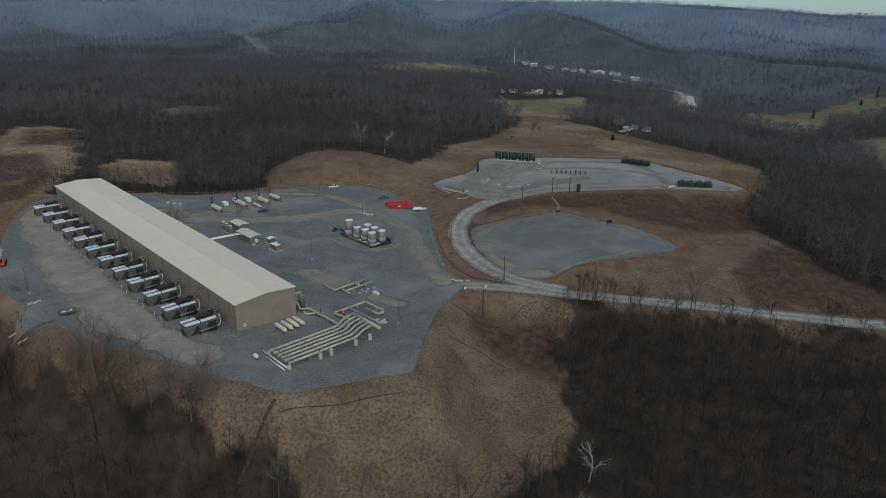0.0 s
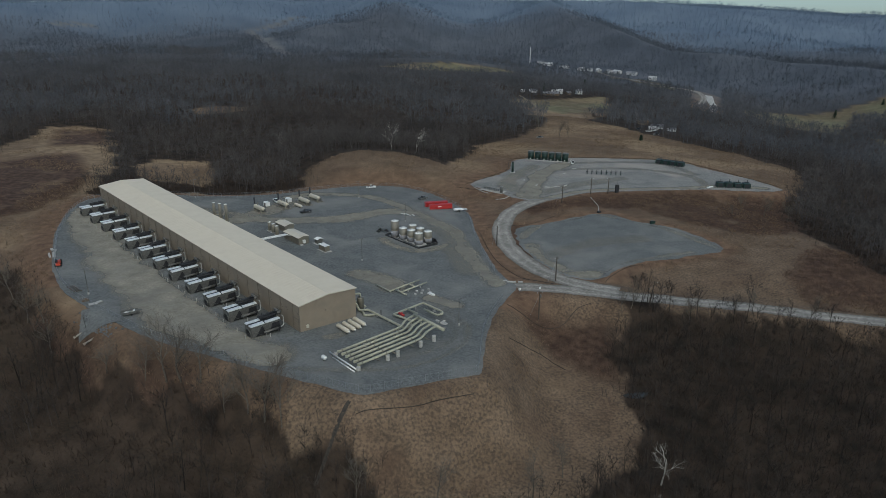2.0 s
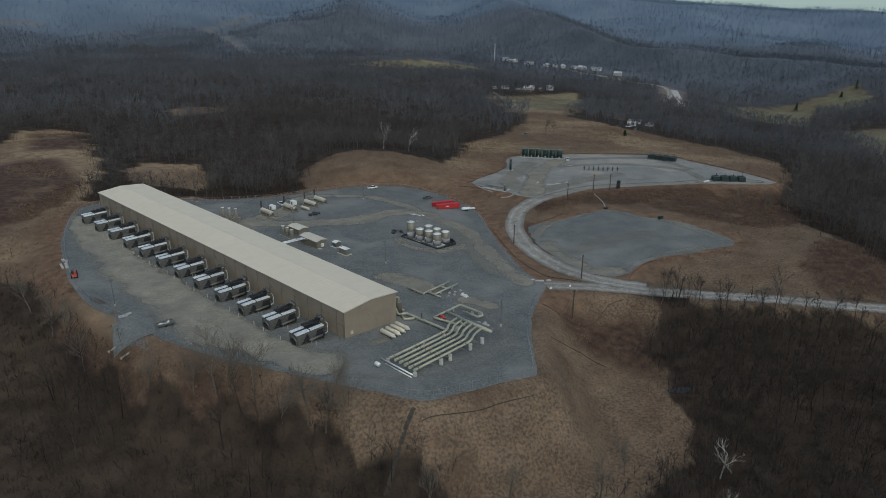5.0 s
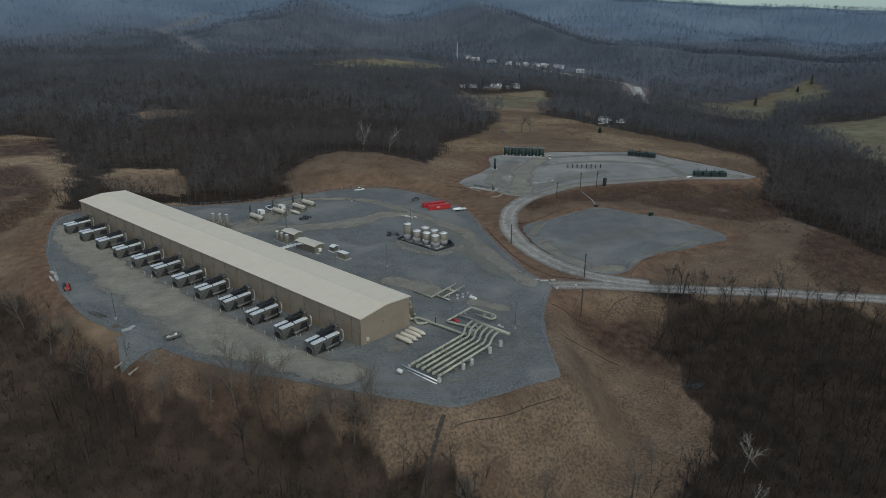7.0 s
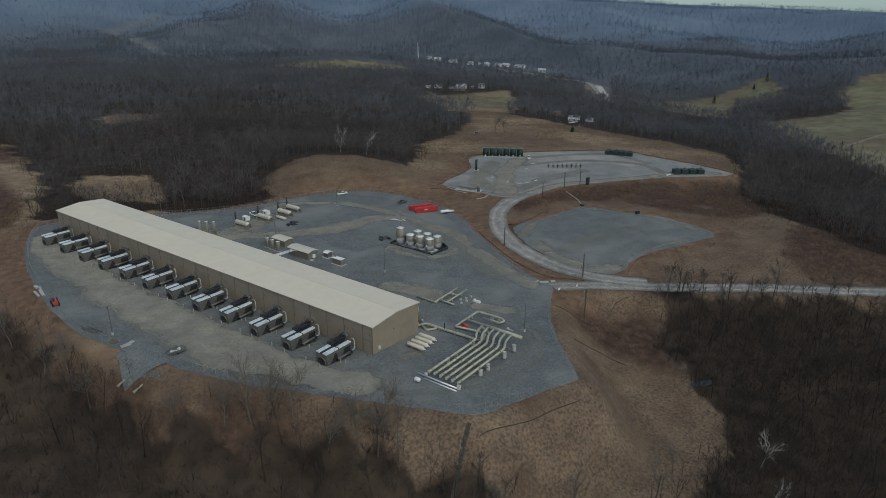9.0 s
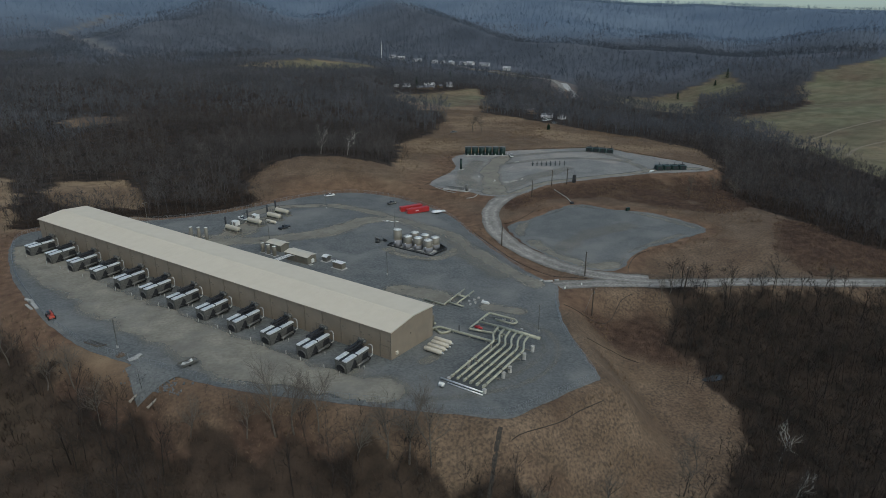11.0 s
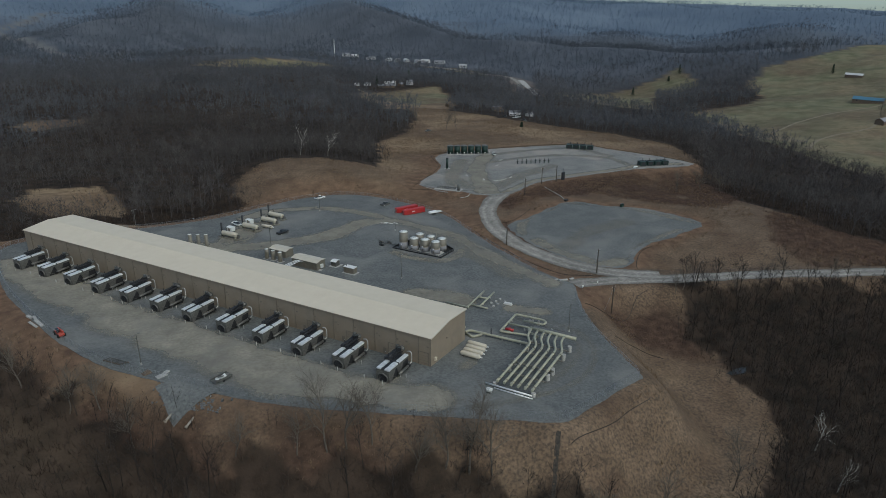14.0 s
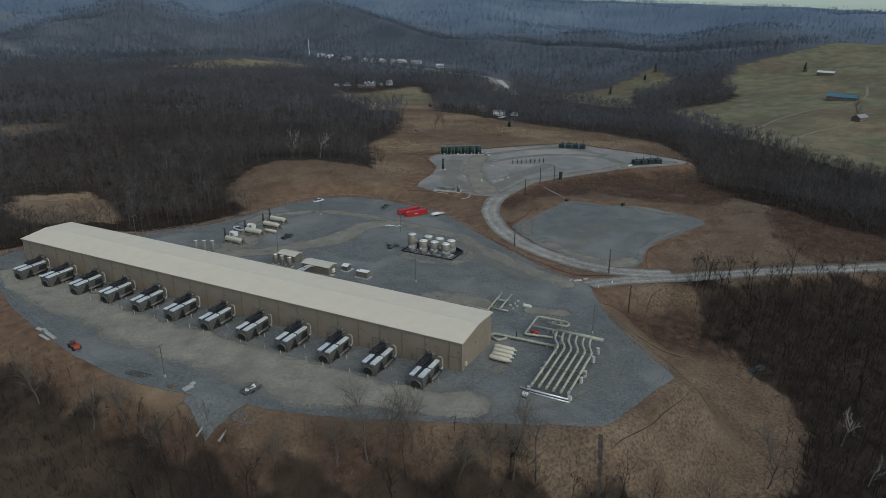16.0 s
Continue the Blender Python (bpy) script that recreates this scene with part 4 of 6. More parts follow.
    # the pale pipe down the side
    part("side_pipe", tube(bent([(-0.9, 3.2, 4.6), (-1.6, 3.2, 4.85), (-2.1, 3.3, 4.5), (-2.15, 3.4, 1.9), (-2.15, 8.4, 1.75)], 0.7), 0.14, 10), "concrete", unit, "pale steel pipe", True)
    part("pipe_sleeve", tube([(-2.2, 5.4, 1.78), (-2.2, 10.2, 1.74)], 0.34, 12), "dull_steel", unit, "", True)
    part("valve_box", box(-2.5, -1.9, 4.6, 5.3, 1.4, 2.1, 0.04), "black", unit)
    part("pipe_post", box(-2.28, -2.12, 9.4, 9.56, -0.1, 1.42), "concrete", unit)
    part("motor", tube([(2.3, 4.6, 1.3), (2.3, 6.3, 1.3)], 0.45, 12), "black", unit, "", True)
    for x in (-1.62, 1.46):
        for y in (4.5, 9.7, 13.7):
            part("leg", box(x, x + 0.16, y, y + 0.18, -0.1, 3.5), "concrete" if y > 13 else "black", unit)
    for x in (-1.7, 1.7):
        for y0, y1 in ((4.6, 9.7), (9.7, 13.7)):
            part("brace", tube([(x, y0, 0.3), (x, y1, 2.8)], 0.06, 5), "dull_steel", unit)
    part("skid", box(-1.7, 1.7, 3.6, 13.6, -0.1, 0.25), "dull_steel", unit)
    return unit


cooler = make_cooler()
coolers = [cooler] + [copy_thing(cooler, local(FIRST + BAY * k, 0)) for k in range(1, 12)]

bollard_bm = tube([(0, 0, -0.1), (0, 0, 1.15)], 0.12, 8)
bollard = tagged(mesh_object("bollard", bollard_bm, "concrete"), "pale steel bollard in the gravel", "bollard", "bollards before the coolers")
bollard.matrix_world = local(FIRST - 0.9, 15.6)
for k in range(12):
    for u, v in ((-0.9, 15.6), (5.2, 15.2), (-4.3, 9.0)):
        if k or u != -0.9:
            copy_thing(bollard, local(FIRST + BAY * k + u, v))


# ---- pipes along the yard side of the hall ----
def make_discharge(k):
    u = FIRST + BAY * k
    p = empty("discharge_piping", local(u, -WIDTH), "pale green discharge pipes looping from the hall wall", "piping", "loops along the hall")
    for dx in (0.0, 1.6):
        part("pipe_loop", tube(bent([(dx, 0.1, 5.0), (dx, -1.6, 5.2 + dx * 0.3), (dx, -3.2, 4.6), (dx, -3.4, 0.8), (dx, -6.0, 0.7)], 1.0), 0.32, 10), "pipe", p, "", True)
        part("flange", tube([(dx, -3.39, 2.0), (dx, -3.4, 2.25)], 0.5, 12), "dull_steel", p)
    part("scrubber", tube([(3.6, -3.4, -0.1), (3.6, -3.4, 3.6), (3.6, -3.4, 4.0), (3.6, -3.4, 4.15)], 0.75, 14), "tank", p, "beige upright vessel", True)
    part("header", tube([(-4, -6.0, 0.7), (9, -6.0, 0.7)], 0.36, 10), "pipe", p, "", True)
    for x in (-3, 2.6, 7):
        part("support", box(x - 0.15, x + 0.15, -6.3, -5.7, -0.6, 0.4), "concrete", p)
    return p


loop = make_discharge(0)
for k in range(1, 12):
    copy_thing(loop, local(FIRST + BAY * k, -WIDTH))


# ---- the pipe rack before the gable ----
def make_rack():
    rack = empty("pipe_rack", local(-25.5, -1.0), "rack of six parallel pale green gas pipes on piers", "pipe rack")
    for i in range(6):
        x = 5.0 - i * 2.0
        line = bent([(x, 0.3, 1.5), (x, -22.5, 1.55), (x + 2.6 - i * 0.1, -26.6, 1.7), (x + 2.9 - i * 0.1, -30.5, 2.1)], 1.6)
        part("rack_pipe", tube(line, 0.36, 12), "pipe", rack, "", True)
        for y in (-0.4, -9.0, -20.0):
            part("flange", tube([(x, y, 1.5), (x, y - 0.22, 1.5)], 0.52, 12), "tank", rack)
        part("end_valve", box(x - 0.3, x + 0.3, 0.2, 1.0, 1.1, 1.9, 0.06), "pipe", rack)
    part("launcher_header", tube([(8.3, -30.8, 2.1), (-6.2, -30.8, 2.1)], 0.55, 14), "pipe", rack, "", True)
    part("walkway", box(-6.0, 7.6, -32.6, -31.6, 2.2, 2.32), "dull_steel", rack)
    for y in (-5.6, -11.6, -18.2, -24.5):
        part("cross_beam", box(-6.4, 6.4, y - 0.18, y + 0.18, 0.85, 1.1), "tank", rack)
    part("drain_header", tube([(8.0, 1.8, 0.55), (-5.4, 1.8, 0.55)], 0.24, 10), "galvanised", rack, "", True)
    part("drain_header", tube([(5.0, 2.8, 0.4), (-6.0, 2.8, 0.4)], 0.18, 10), "galvanised", rack, "", True)
    for y in (1.2, -9.2, -13.0, -21.8, -27.2):
        part("pier", tube([(-5.6, y, -0.8), (-5.6, y, 1.15)], 0.62, 14), "concrete", rack, "pale concrete pier")
        part("pier", tube([(5.6, y, -0.8), (5.6, y, 1.15)], 0.5, 14), "concrete", rack, "pale concrete pier")
    return rack


make_rack()


def pipe_run(name, m, runs, radius, label, supports=(), mat="pipe", category="piping"):
    p = empty(name, m, label, category)
    for run in runs:
        part("pipe", tube(bent(run, 0.7), radius, 10), mat, p, "", True)
    for x, y in supports:
        part("support", box(x - 0.2, x + 0.2, y - 0.2, y + 0.2, -0.5, 0.55), "concrete", p)
    return p


header = pipe_run("suction_header", local(0, -26.8), [[(3.2, 4.5, 3.5), (3.0, 3.4, 3.3), (2.4, 2.6, 0.7), (1.0, 0.2, 0.8), (-18.5, -0.4, 0.85), (-19.4, -2.0, 1.4), (-19.6, -3.5, 2.0)], [(2.5, 1.5, 0.6), (-1.5, 3.4, 0.6), (-3.0, 1.4, 0.6), (-3.2, 0.0, 0.7)]], 0.42,
                  "pale green suction header from the hall to the rack", [(-4, 0), (-10, -0.2), (-16, -0.3)])
part("valve_wheel", tube([(-6.2, 0, 1.2), (-6.2, 0, 3.2)], 0.16, 8), "black", header)
part("scrubber", tube([(3.8, 1.0, -0.2), (3.8, 1.0, 4.4), (3.8, 1.0, 4.7)], 1.15, 16), "tank", header, "beige upright vessel", True)
part("overhead_pipe", tube(bent([(3.8, 1.0, 4.6), (3.8, 1.0, 6.2), (4.6, 3.4, 6.2), (4.6, 5.4, 4.0)], 0.9), 0.34, 10), "pipe", header, "", True)
pipe_run("launcher_loop", local(-7.0, -31.0), [[(-9.0, -1.8, 0.8), (-0.3, 0, 0.8), (0, -13.4, 0.8), (-9.6, -13.7, 0.8), (-11.0, -12.6, 0.8), (-10.6, -10.6, 0.8), (-4.0, -10.4, 0.8)], [(-0.2, -6.2, 0.8), (-17.0, -6.9, 0.8)], [(-12.2, -2.4, 0.8), (-8.2, -4.2, 0.8), (-7.6, -6.4, 0.8)]], 0.36,
         "pale green pipe loop of the pig launchers", [(0, -4), (0, -10), (-6, -13.5), (-6, -6.4), (-13, -6.7)])
pipe_run("meter_skid", local(10.5, -43.5), [[(8.0, 0, 0.5), (-0.2, 0, 0.55), (-0.6, 0.1, 0.55)], [(0, 0, 0.55), (0.6, -14.6, 0.6)], [(-3.4, -2.5, 0.55), (-3.0, -15.2, 0.6)], [(0.4, -9.0, 0.6), (-3.2, -9.4, 0.6)], [(-0.2, -2.4, 0.55), (-6.6, -2.4, 0.55)]], 0.30,
         "pale green meter piping on low supports", [(0, -4), (0.3, -11), (-3.2, -6), (-3, -12), (4, 0)])

VALVE = pipe_run("valve_actuator", local(-10.0, -32.4), [[(-1.3, 0, 1.5), (1.3, 0, 1.5)]], 0.42, "red painted valve actuator over a pipe", [], "red", "valve")
part("valve_body", tube([(0, 0, 0.3), (0, 0, 1.4)], 0.3, 10), "white", VALVE)
part("hand_wheel", tube([(0, 0, 1.9), (0, 0, 2.0)], 0.5, 12), "red", VALVE)


def make_drum(label):
    d = empty("volume_bottle", local(-6.2, -16.0), label, "pressure vessel", "bottles beside the gable")
    shell = tube([(-3.2, 0, 0.95), (-3.0, 0, 0.95), (-2.7, 0, 0.95), (2.7, 0, 0.95), (3.0, 0, 0.95), (3.2, 0, 0.95)], 0.72, 16)
    for v in shell.verts:
        if abs(v.co.x) > 2.9:
            k = 0.75 if abs(v.co.x) < 3.1 else 0.35
            v.co.y, v.co.z = v.co.y * k, 0.95 + (v.co.z - 0.95) * k
    part("shell", shell, "trim", d, "", True)
    part("nozzle", tube([(-3.15, 0, 0.95), (-3.75, 0, 0.95)], 0.2, 10), "white", d)
    for x in (-2.0, 2.0):
        part("saddle", box(x - 0.15, x + 0.15, -0.55, 0.55, -0.1, 0.5), "dull_steel", d)
    return d


drum = make_drum("grey steel volume bottle lying beside the gable")
for u, v in ((-6.6, -13.6), (-6.9, -11.2), (-5.6, -18.4)):
    copy_thing(drum, local(u, v))

vessel = empty("drain_vessel", local(-20.4, 4.6), "small white drain vessel at the end of the rack", "vessel")
part("shell", tube([(-0.7, 0, 1.0), (-0.5, 0, 1.0), (0.5, 0, 1.0), (0.7, 0, 1.0)], 0.62, 14), "white", vessel, "", True)
part("saddle", box(-0.4, 0.4, -0.3, 0.3, -0.1, 0.5), "dull_steel", vessel)


# ---- the yard behind the hall ----
def gabled(name, m, lx, ly, wall, rise, label, category="building", wall_mat="tank", roof_mat="trim", over=0.3, doors=1, group="", windows=0):
    """A small gabled building, ridge along x."""
    b = empty(name, m, label, category, group)
    part("wall", box(-lx / 2, lx / 2, -ly / 2, ly / 2, -0.8, wall), wall_mat, b)
    part("gable", profile([(-ly / 2, wall), (ly / 2, wall), (0, wall + rise - 0.02)], -lx / 2, lx / 2), wall_mat, b)
    for s in (-1, 1):
        e = ly / 2 + over
        drop = rise * over / (ly / 2)
        part("roof", profile([(0, wall + rise), (s * e, wall - drop), (s * e, wall - drop + 0.12), (0, wall + rise + 0.12)], -lx / 2 - over, lx / 2 + over), roof_mat, b)
    for k in range(doors):
        x = -lx / 2 + lx * (k + 0.5) / doors
        part("door", box(x - 0.5, x + 0.5, ly / 2 + 0.003, ly / 2 + 0.06, 0, min(2.1, wall - 0.3)), "door", b)
    for k in range(windows):
        x = -lx / 2 + lx * (k + 0.3) / max(windows, 1)
        for s in (-1, 1):
            w = part("window", box(x - 0.5, x + 0.5, s * (ly / 2 + 0.03) - 0.027, s * (ly / 2 + 0.03) + 0.027, wall * 0.45, wall * 0.45 + 1.0), "glass", b)
            part("sill", box(x - 0.6, x + 0.6, s * (ly / 2 + 0.09) - 0.05, s * (ly / 2 + 0.09) + 0.05, wall * 0.45 - 0.1, wall * 0.45 - 0.01), "white", w)
    return b


gabled("control_shed", local(100.0, -52.5), 8.2, 4.6, 3.0, 0.5, "small tan control shed with a pale roof", "shed")
mcc = gabled("switchgear_shed", local(82.5, -48.0), 12.2, 5.0, 3.2, 0.5, "long tan switchgear shed with a pale roof", "shed", doors=3)
for dx in (0.6, 1.5, 2.4):
    part("cable_tray", tube(bent([(dx, 2.6, 2.6), (dx, 4.0, 3.4), (dx, 20.0, 4.2)], 0.6), 0.16, 8), "galvanised", mcc, "", True)
part("ac_unit", box(-6.9, -6.13, -0.6, 0.6, 0.6, 2.0, 0.05), "white", mcc)
part("step", box(-7.6, -6.2, 0.9, 2.3, -0.1, 0.3), "concrete", mcc)
shelter = gabled("gauge_shelter", local(74.0, -54.0), 2.2, 2.6, 2.1, 0.4, "tiny metal gauge shelter with a white roof", "shelter", "dull_steel", "white", 0.25, 0)
part("slab", box(-1.9, 1.9, -2.1, 2.1, -0.12, 0.14), "concrete", shelter)

gen = empty("generator", local(64.3, -50.5), "cream standby generator housing on a slab", "generator")
part("slab", box(-2.9, 2.9, -1.7, 1.7, -0.2, 0.2), "concrete", gen)
body = part("housing", box(-2.4, 2.4, -1.15, 1.15, 0.21, 2.5, 0.06), "tank", gen)
part("top_cover", box(-2.5, 2.5, -1.25, 1.25, 2.503, 2.62, 0.04), "white", gen)
for k in range(5):
    part("louvre", box(-2.0 + k * 0.85, -1.4 + k * 0.85, 1.153, 1.19, 0.7, 1.9), "door", body)
part("exhaust", tube([(1.6, 0, 2.6), (1.6, 0, 3.2)], 0.12, 8), "black", gen)


def upright(name, m, r, h, mat, label, group="", cap=True, category="vessel"):
    t = empty(name, m, label, category, group)
    part("slab", box(-r * 1.35, r * 1.35, -r * 1.35, r * 1.35, -0.3, 0.15), "concrete", t)
    shell = tube([(0, 0, 0.15), (0, 0, 0.5), (0, 0, h * 0.5), (0, 0, h)], r, 20)
    part("shell", shell, mat, t, "", True)
    for z in (0.5, h * 0.5, h - 0.15):
        part("seam", tube([(0, 0, z), (0, 0, z + 0.07)], r + 0.03, 20), mat, t)
    if cap:
        dome = tube([(0, 0, h), (0, 0, h + r * 0.12), (0, 0, h + r * 0.2)], r * 0.98, 20, None, r * 0.25)
        part("lid", dome, "white" if mat == "tank" else mat, t, "pale domed lid", True)
    part("nozzle", tube([(0, r * 0.4, h), (0, r * 0.4, h + 0.55)], 0.09, 8), "dull_steel", t)
    return t


first = upright("filter_vessel", local(101.9, -45.9), 0.85, 4.1, "tank", "pale upright filter vessel on a slab", "filter vessels by the shed")
for u, v in ((98.4, -45.7), (94.7, -45.5)):
    copy_thing(first, local(u, v))
first = upright("contactor_tower", local(129.5, -32.6), 0.75, 8.8, "tank", "tall beige contactor tower behind the hall", "towers behind the hall")
for u, v in ((126.8, -34.3), (124.2, -36.0)):
    copy_thing(first, local(u, v))


def make_tank(r, h, label):
    t = upright("storage_tank", local(58.9, -89.0), r, h, "tank", label, "tanks in the curb", True, "tank")
    part("lower_shell", tube([(0, 0, 0.16), (0, 0, h * 0.42)], r + 0.012, 20), "shingle", t, "grey lower shell", True)
    part("manway", tube([(0, r - 0.05, 1.2), (0, r + 0.18, 1.2)], 0.4, 12), "dull_steel", t)
    part("label_plate", box(-0.35, 0.35, r + 0.005, r + 0.03, 2.2, 2.7), "sign", t)
    for x in (-0.22, 0.22):
        part("ladder_rail", tube([(r + 0.2, x, 0.1), (r + 0.2, x, h + 0.9)], 0.035, 5), "dull_steel", t)
    for k in range(int(h / 0.6)):
        part("rung", tube([(r + 0.2, -0.22, 0.4 + k * 0.6), (r + 0.2, 0.22, 0.4 + k * 0.6)], 0.025, 4), "dull_steel", t)
    rail = [(r * 0.9 * math.cos(a), r * 0.9 * math.sin(a), h + 0.9) for a in [k * math.pi / 8 for k in range(9)]]
    part("top_rail", tube(rail, 0.035, 5), "dull_steel", t)
    for a in (0, 4, 8):
        x, y, z = rail[a]
        part("rail_post", tube([(x, y, h), (x, y, z)], 0.03, 5), "dull_steel", t)
    part("band", tube([(0, 0, h * 0.42), (0, 0, h * 0.42 + 0.25)], r + 0.02, 20), "wood", t)
    return t


tank = make_tank(1.95, 5.2, "beige storage tank with a pale domed lid")
for u, v in ((54.2, -90.0), (48.9, -89.8), (60.0, -95.6), (54.4, -95.4), (48.9, -95.2)):
    copy_thing(tank, local(u, v))
tall = make_tank(1.85, 7.6, "tall grey-beige storage tank beside shorter ones")
tall.matrix_world = local(63.6, -88.0)

curb = empty("containment_curb", local(56, -92), "black steel containment curb around the tanks", "containment")
corners = [(-12, 6.6), (11.5, 6.6), (11.5, -4.0), (-8.5, -6.6), (-12, -4.5)]
for (x0, y0), (x1, y1) in zip(corners, corners[1:] + corners[:1]):
    a, b = Vector((x0, y0, 0)), Vector((x1, y1, 0))
    wall_piece = box(0, (b - a).length, -0.12, 0.12, -0.6, 0.9)
    bmesh.ops.transform(wall_piece, matrix=Matrix.Translation(a) @ Matrix.Rotation(math.atan2(y1 - y0, x1 - x0), 4, "Z"), verts=wall_piece.verts)
    part("curb_wall", wall_piece, "black", curb)
    n = int((b - a).length / 2.2)
    for k in range(n):
        p = a + (b - a) * (k + 0.5) / n
        part("brace_post", box(p.x - 0.12, p.x + 0.12, p.y - 0.2, p.y + 0.2, -0.6, 1.05), "dull_steel", curb)
part("liner", prism(corners, -0.62, -0.05), "rubber", curb)
part("manifold", tube([(-10, 5.2, 0.7), (10.5, 5.2, 0.7)], 0.14, 8), "dull_steel", curb)
part("manifold", tube([(10.5, 4.0, 1.2), (17.5, 4.5, 1.0), (18.0, 2.0, 1.0)], 0.16, 8), "dull_steel", curb)
pump = empty("transfer_pump", local(73.5, -86.0), "small grey transfer pumps beside the tank curb", "pump")
for x, y in ((0, 0), (1.8, -2.4), (-1.5, -3.6)):
    part("motor", tube([(x - 0.7, y, 0.8), (x + 0.7, y, 0.8)], 0.35, 10), "dull_steel", pump, "", True)
    part("base", box(x - 0.9, x + 0.9, y - 0.5, y + 0.5, -0.2, 0.42), "black", pump)
    part("riser", tube(bent([(x + 0.7, y, 0.8), (x + 1.2, y, 1.6), (x + 2.2, y - 0.4, 1.6)], 0.3), 0.12, 8), "dull_steel", pump)


def make_treater():
    t = empty("heater_skid", local(134, -57.8), "pale horizontal heater on a skid with a black stack", "process skid", "heater skids in the yard")
    part("skid", box(-5.4, 5.2, -1.7, 1.7, -0.2, 0.35), "tank", t)
    shell = tube([(-4.2, 0, 2.0), (-4.0, 0, 2.0), (3.4, 0, 2.0), (3.7, 0, 2.0), (3.9, 0, 2.0)], 0.95, 18)
    part("shell", shell, "trim", t, "pale painted drum", True)
    chimney = part("chimney", tube([(4.4, 0, 0.3), (4.4, 0, 6.0)], 0.42, 12), "black", t, "black exhaust stack", True)
    part("rain_cap", tube([(4.4, 0, 6.1), (4.4, 0, 6.35)], 0.55, 12, None, 0.1), "black", chimney)
    for x in (-3.0, 0.0, 3.0):
        part("saddle", box(x - 0.18, x + 0.18, -0.85, 0.85, 0.35, 1.3), "tank", t)
    part("side_pipe", tube(bent([(-4.5, 1.3, 0.6), (-4.5, 1.3, 1.6), (4.0, 1.3, 1.6), (4.0, 1.3, 0.6)], 0.4), 0.14, 8), "pipe", t)
    part("control_box", box(-4.9, -4.3, -1.2, -0.2, 0.4, 1.9, 0.03), "dull_steel", t)
    part("still_column", tube([(1.5, -0.2, 2.8), (1.5, -0.2, 4.3)], 0.22, 10), "tank", t)
    return t


treater = make_treater()
for u, v in ((135.5, -72.0), (135.8, -84.6), (138.9, -93.0)):
    copy_thing(treater, local(u, v))
drum2 = make_drum("white horizontal flash drum beside the heater skids")
drum2.matrix_world = local(131.0, -78.2)
drum2["group"] = "drums by the heaters"
skid_box = gabled("chemical_box", local(141.5, -66.0), 3.0, 2.2, 1.8, 0.2, "white chemical injection box on the gravel", "equipment box", "white", "white", 0.1, 1)
copy_thing(skid_box, local(143.0, -79.5))


# ---- vehicles and containers ----
def make_pickup(paint, label, m, category="pickup truck"):
    t = empty("pickup_truck", m, label, category)
    part("body", profile([(-0.95, 0.45), (0.95, 0.45), (0.97, 0.85), (0.88, 1.15), (-0.88, 1.15), (-0.97, 0.85)], -2.8, 2.75), paint, t)
    cab = bmesh.new()
    low = [cab.verts.new(p) for p in ((-0.7, -0.86, 1.153), (1.45, -0.86, 1.153), (1.45, 0.86, 1.153), (-0.7, 0.86, 1.153))]
    high = [cab.verts.new(p) for p in ((-0.5, -0.7, 1.8), (0.7, -0.7, 1.8), (0.7, 0.7, 1.8), (-0.5, 0.7, 1.8))]
    for k in range(4):
        cab.faces.new((low[k], low[(k + 1) % 4], high[(k + 1) % 4], high[k]))
    cab.faces.new(high)
    cab.faces.new(low[::-1])
    part("cab", cab, "glass", t, "dark glazed cab")
    part("cab_roof", box(-0.52, 0.72, -0.72, 0.72, 1.803, 1.87, 0.03), paint, t)
    part("bed_liner", box(-2.65, -0.85, -0.75, 0.75, 1.153, 1.19), "black", t)
    part("bumper", box(2.753, 2.9, -0.9, 0.9, 0.45, 0.7), "dull_steel", t)
    for y in (-0.65, 0.65):
        part("headlight", box(2.752, 2.79, y - 0.18, y + 0.18, 0.78, 0.95), "sign", t)
    for x in (-1.8, 1.8):
        for y in (-0.9, 0.9):
            w = part("wheel", tube([(x, y - 0.13, 0.4), (x, y + 0.13, 0.4)], 0.4, 14), "rubber", t)
            part("rim", tube([(x, y - 0.145, 0.4), (x, y + 0.145, 0.4)], 0.22, 10), "galvanised", w)
    return t


def spot_on(x, y, turn, lift=0.12):
    return Matrix.Translation((x, y, at_ground(x, y) + lift)) @ Matrix.Rotation(radians(turn), 4, "Z")


make_pickup("white", "white pickup truck parked on the gravel yard edge", spot_on(-61.9, 397, 12))
make_pickup("white", "white pickup truck parked by the heater skids", spot_on(-107.3, 354.9, 120))
make_pickup("black", "dark pickup truck parked on the open gravel", spot_on(-88.4, 336.8, 35))
make_pickup("dull_steel", "dark grey pickup truck parked near the containers", spot_on(-31.0, 376.4, 35))
make_pickup("white", "white service truck beside the green tanks", spot_on(66.5, 462, 80))


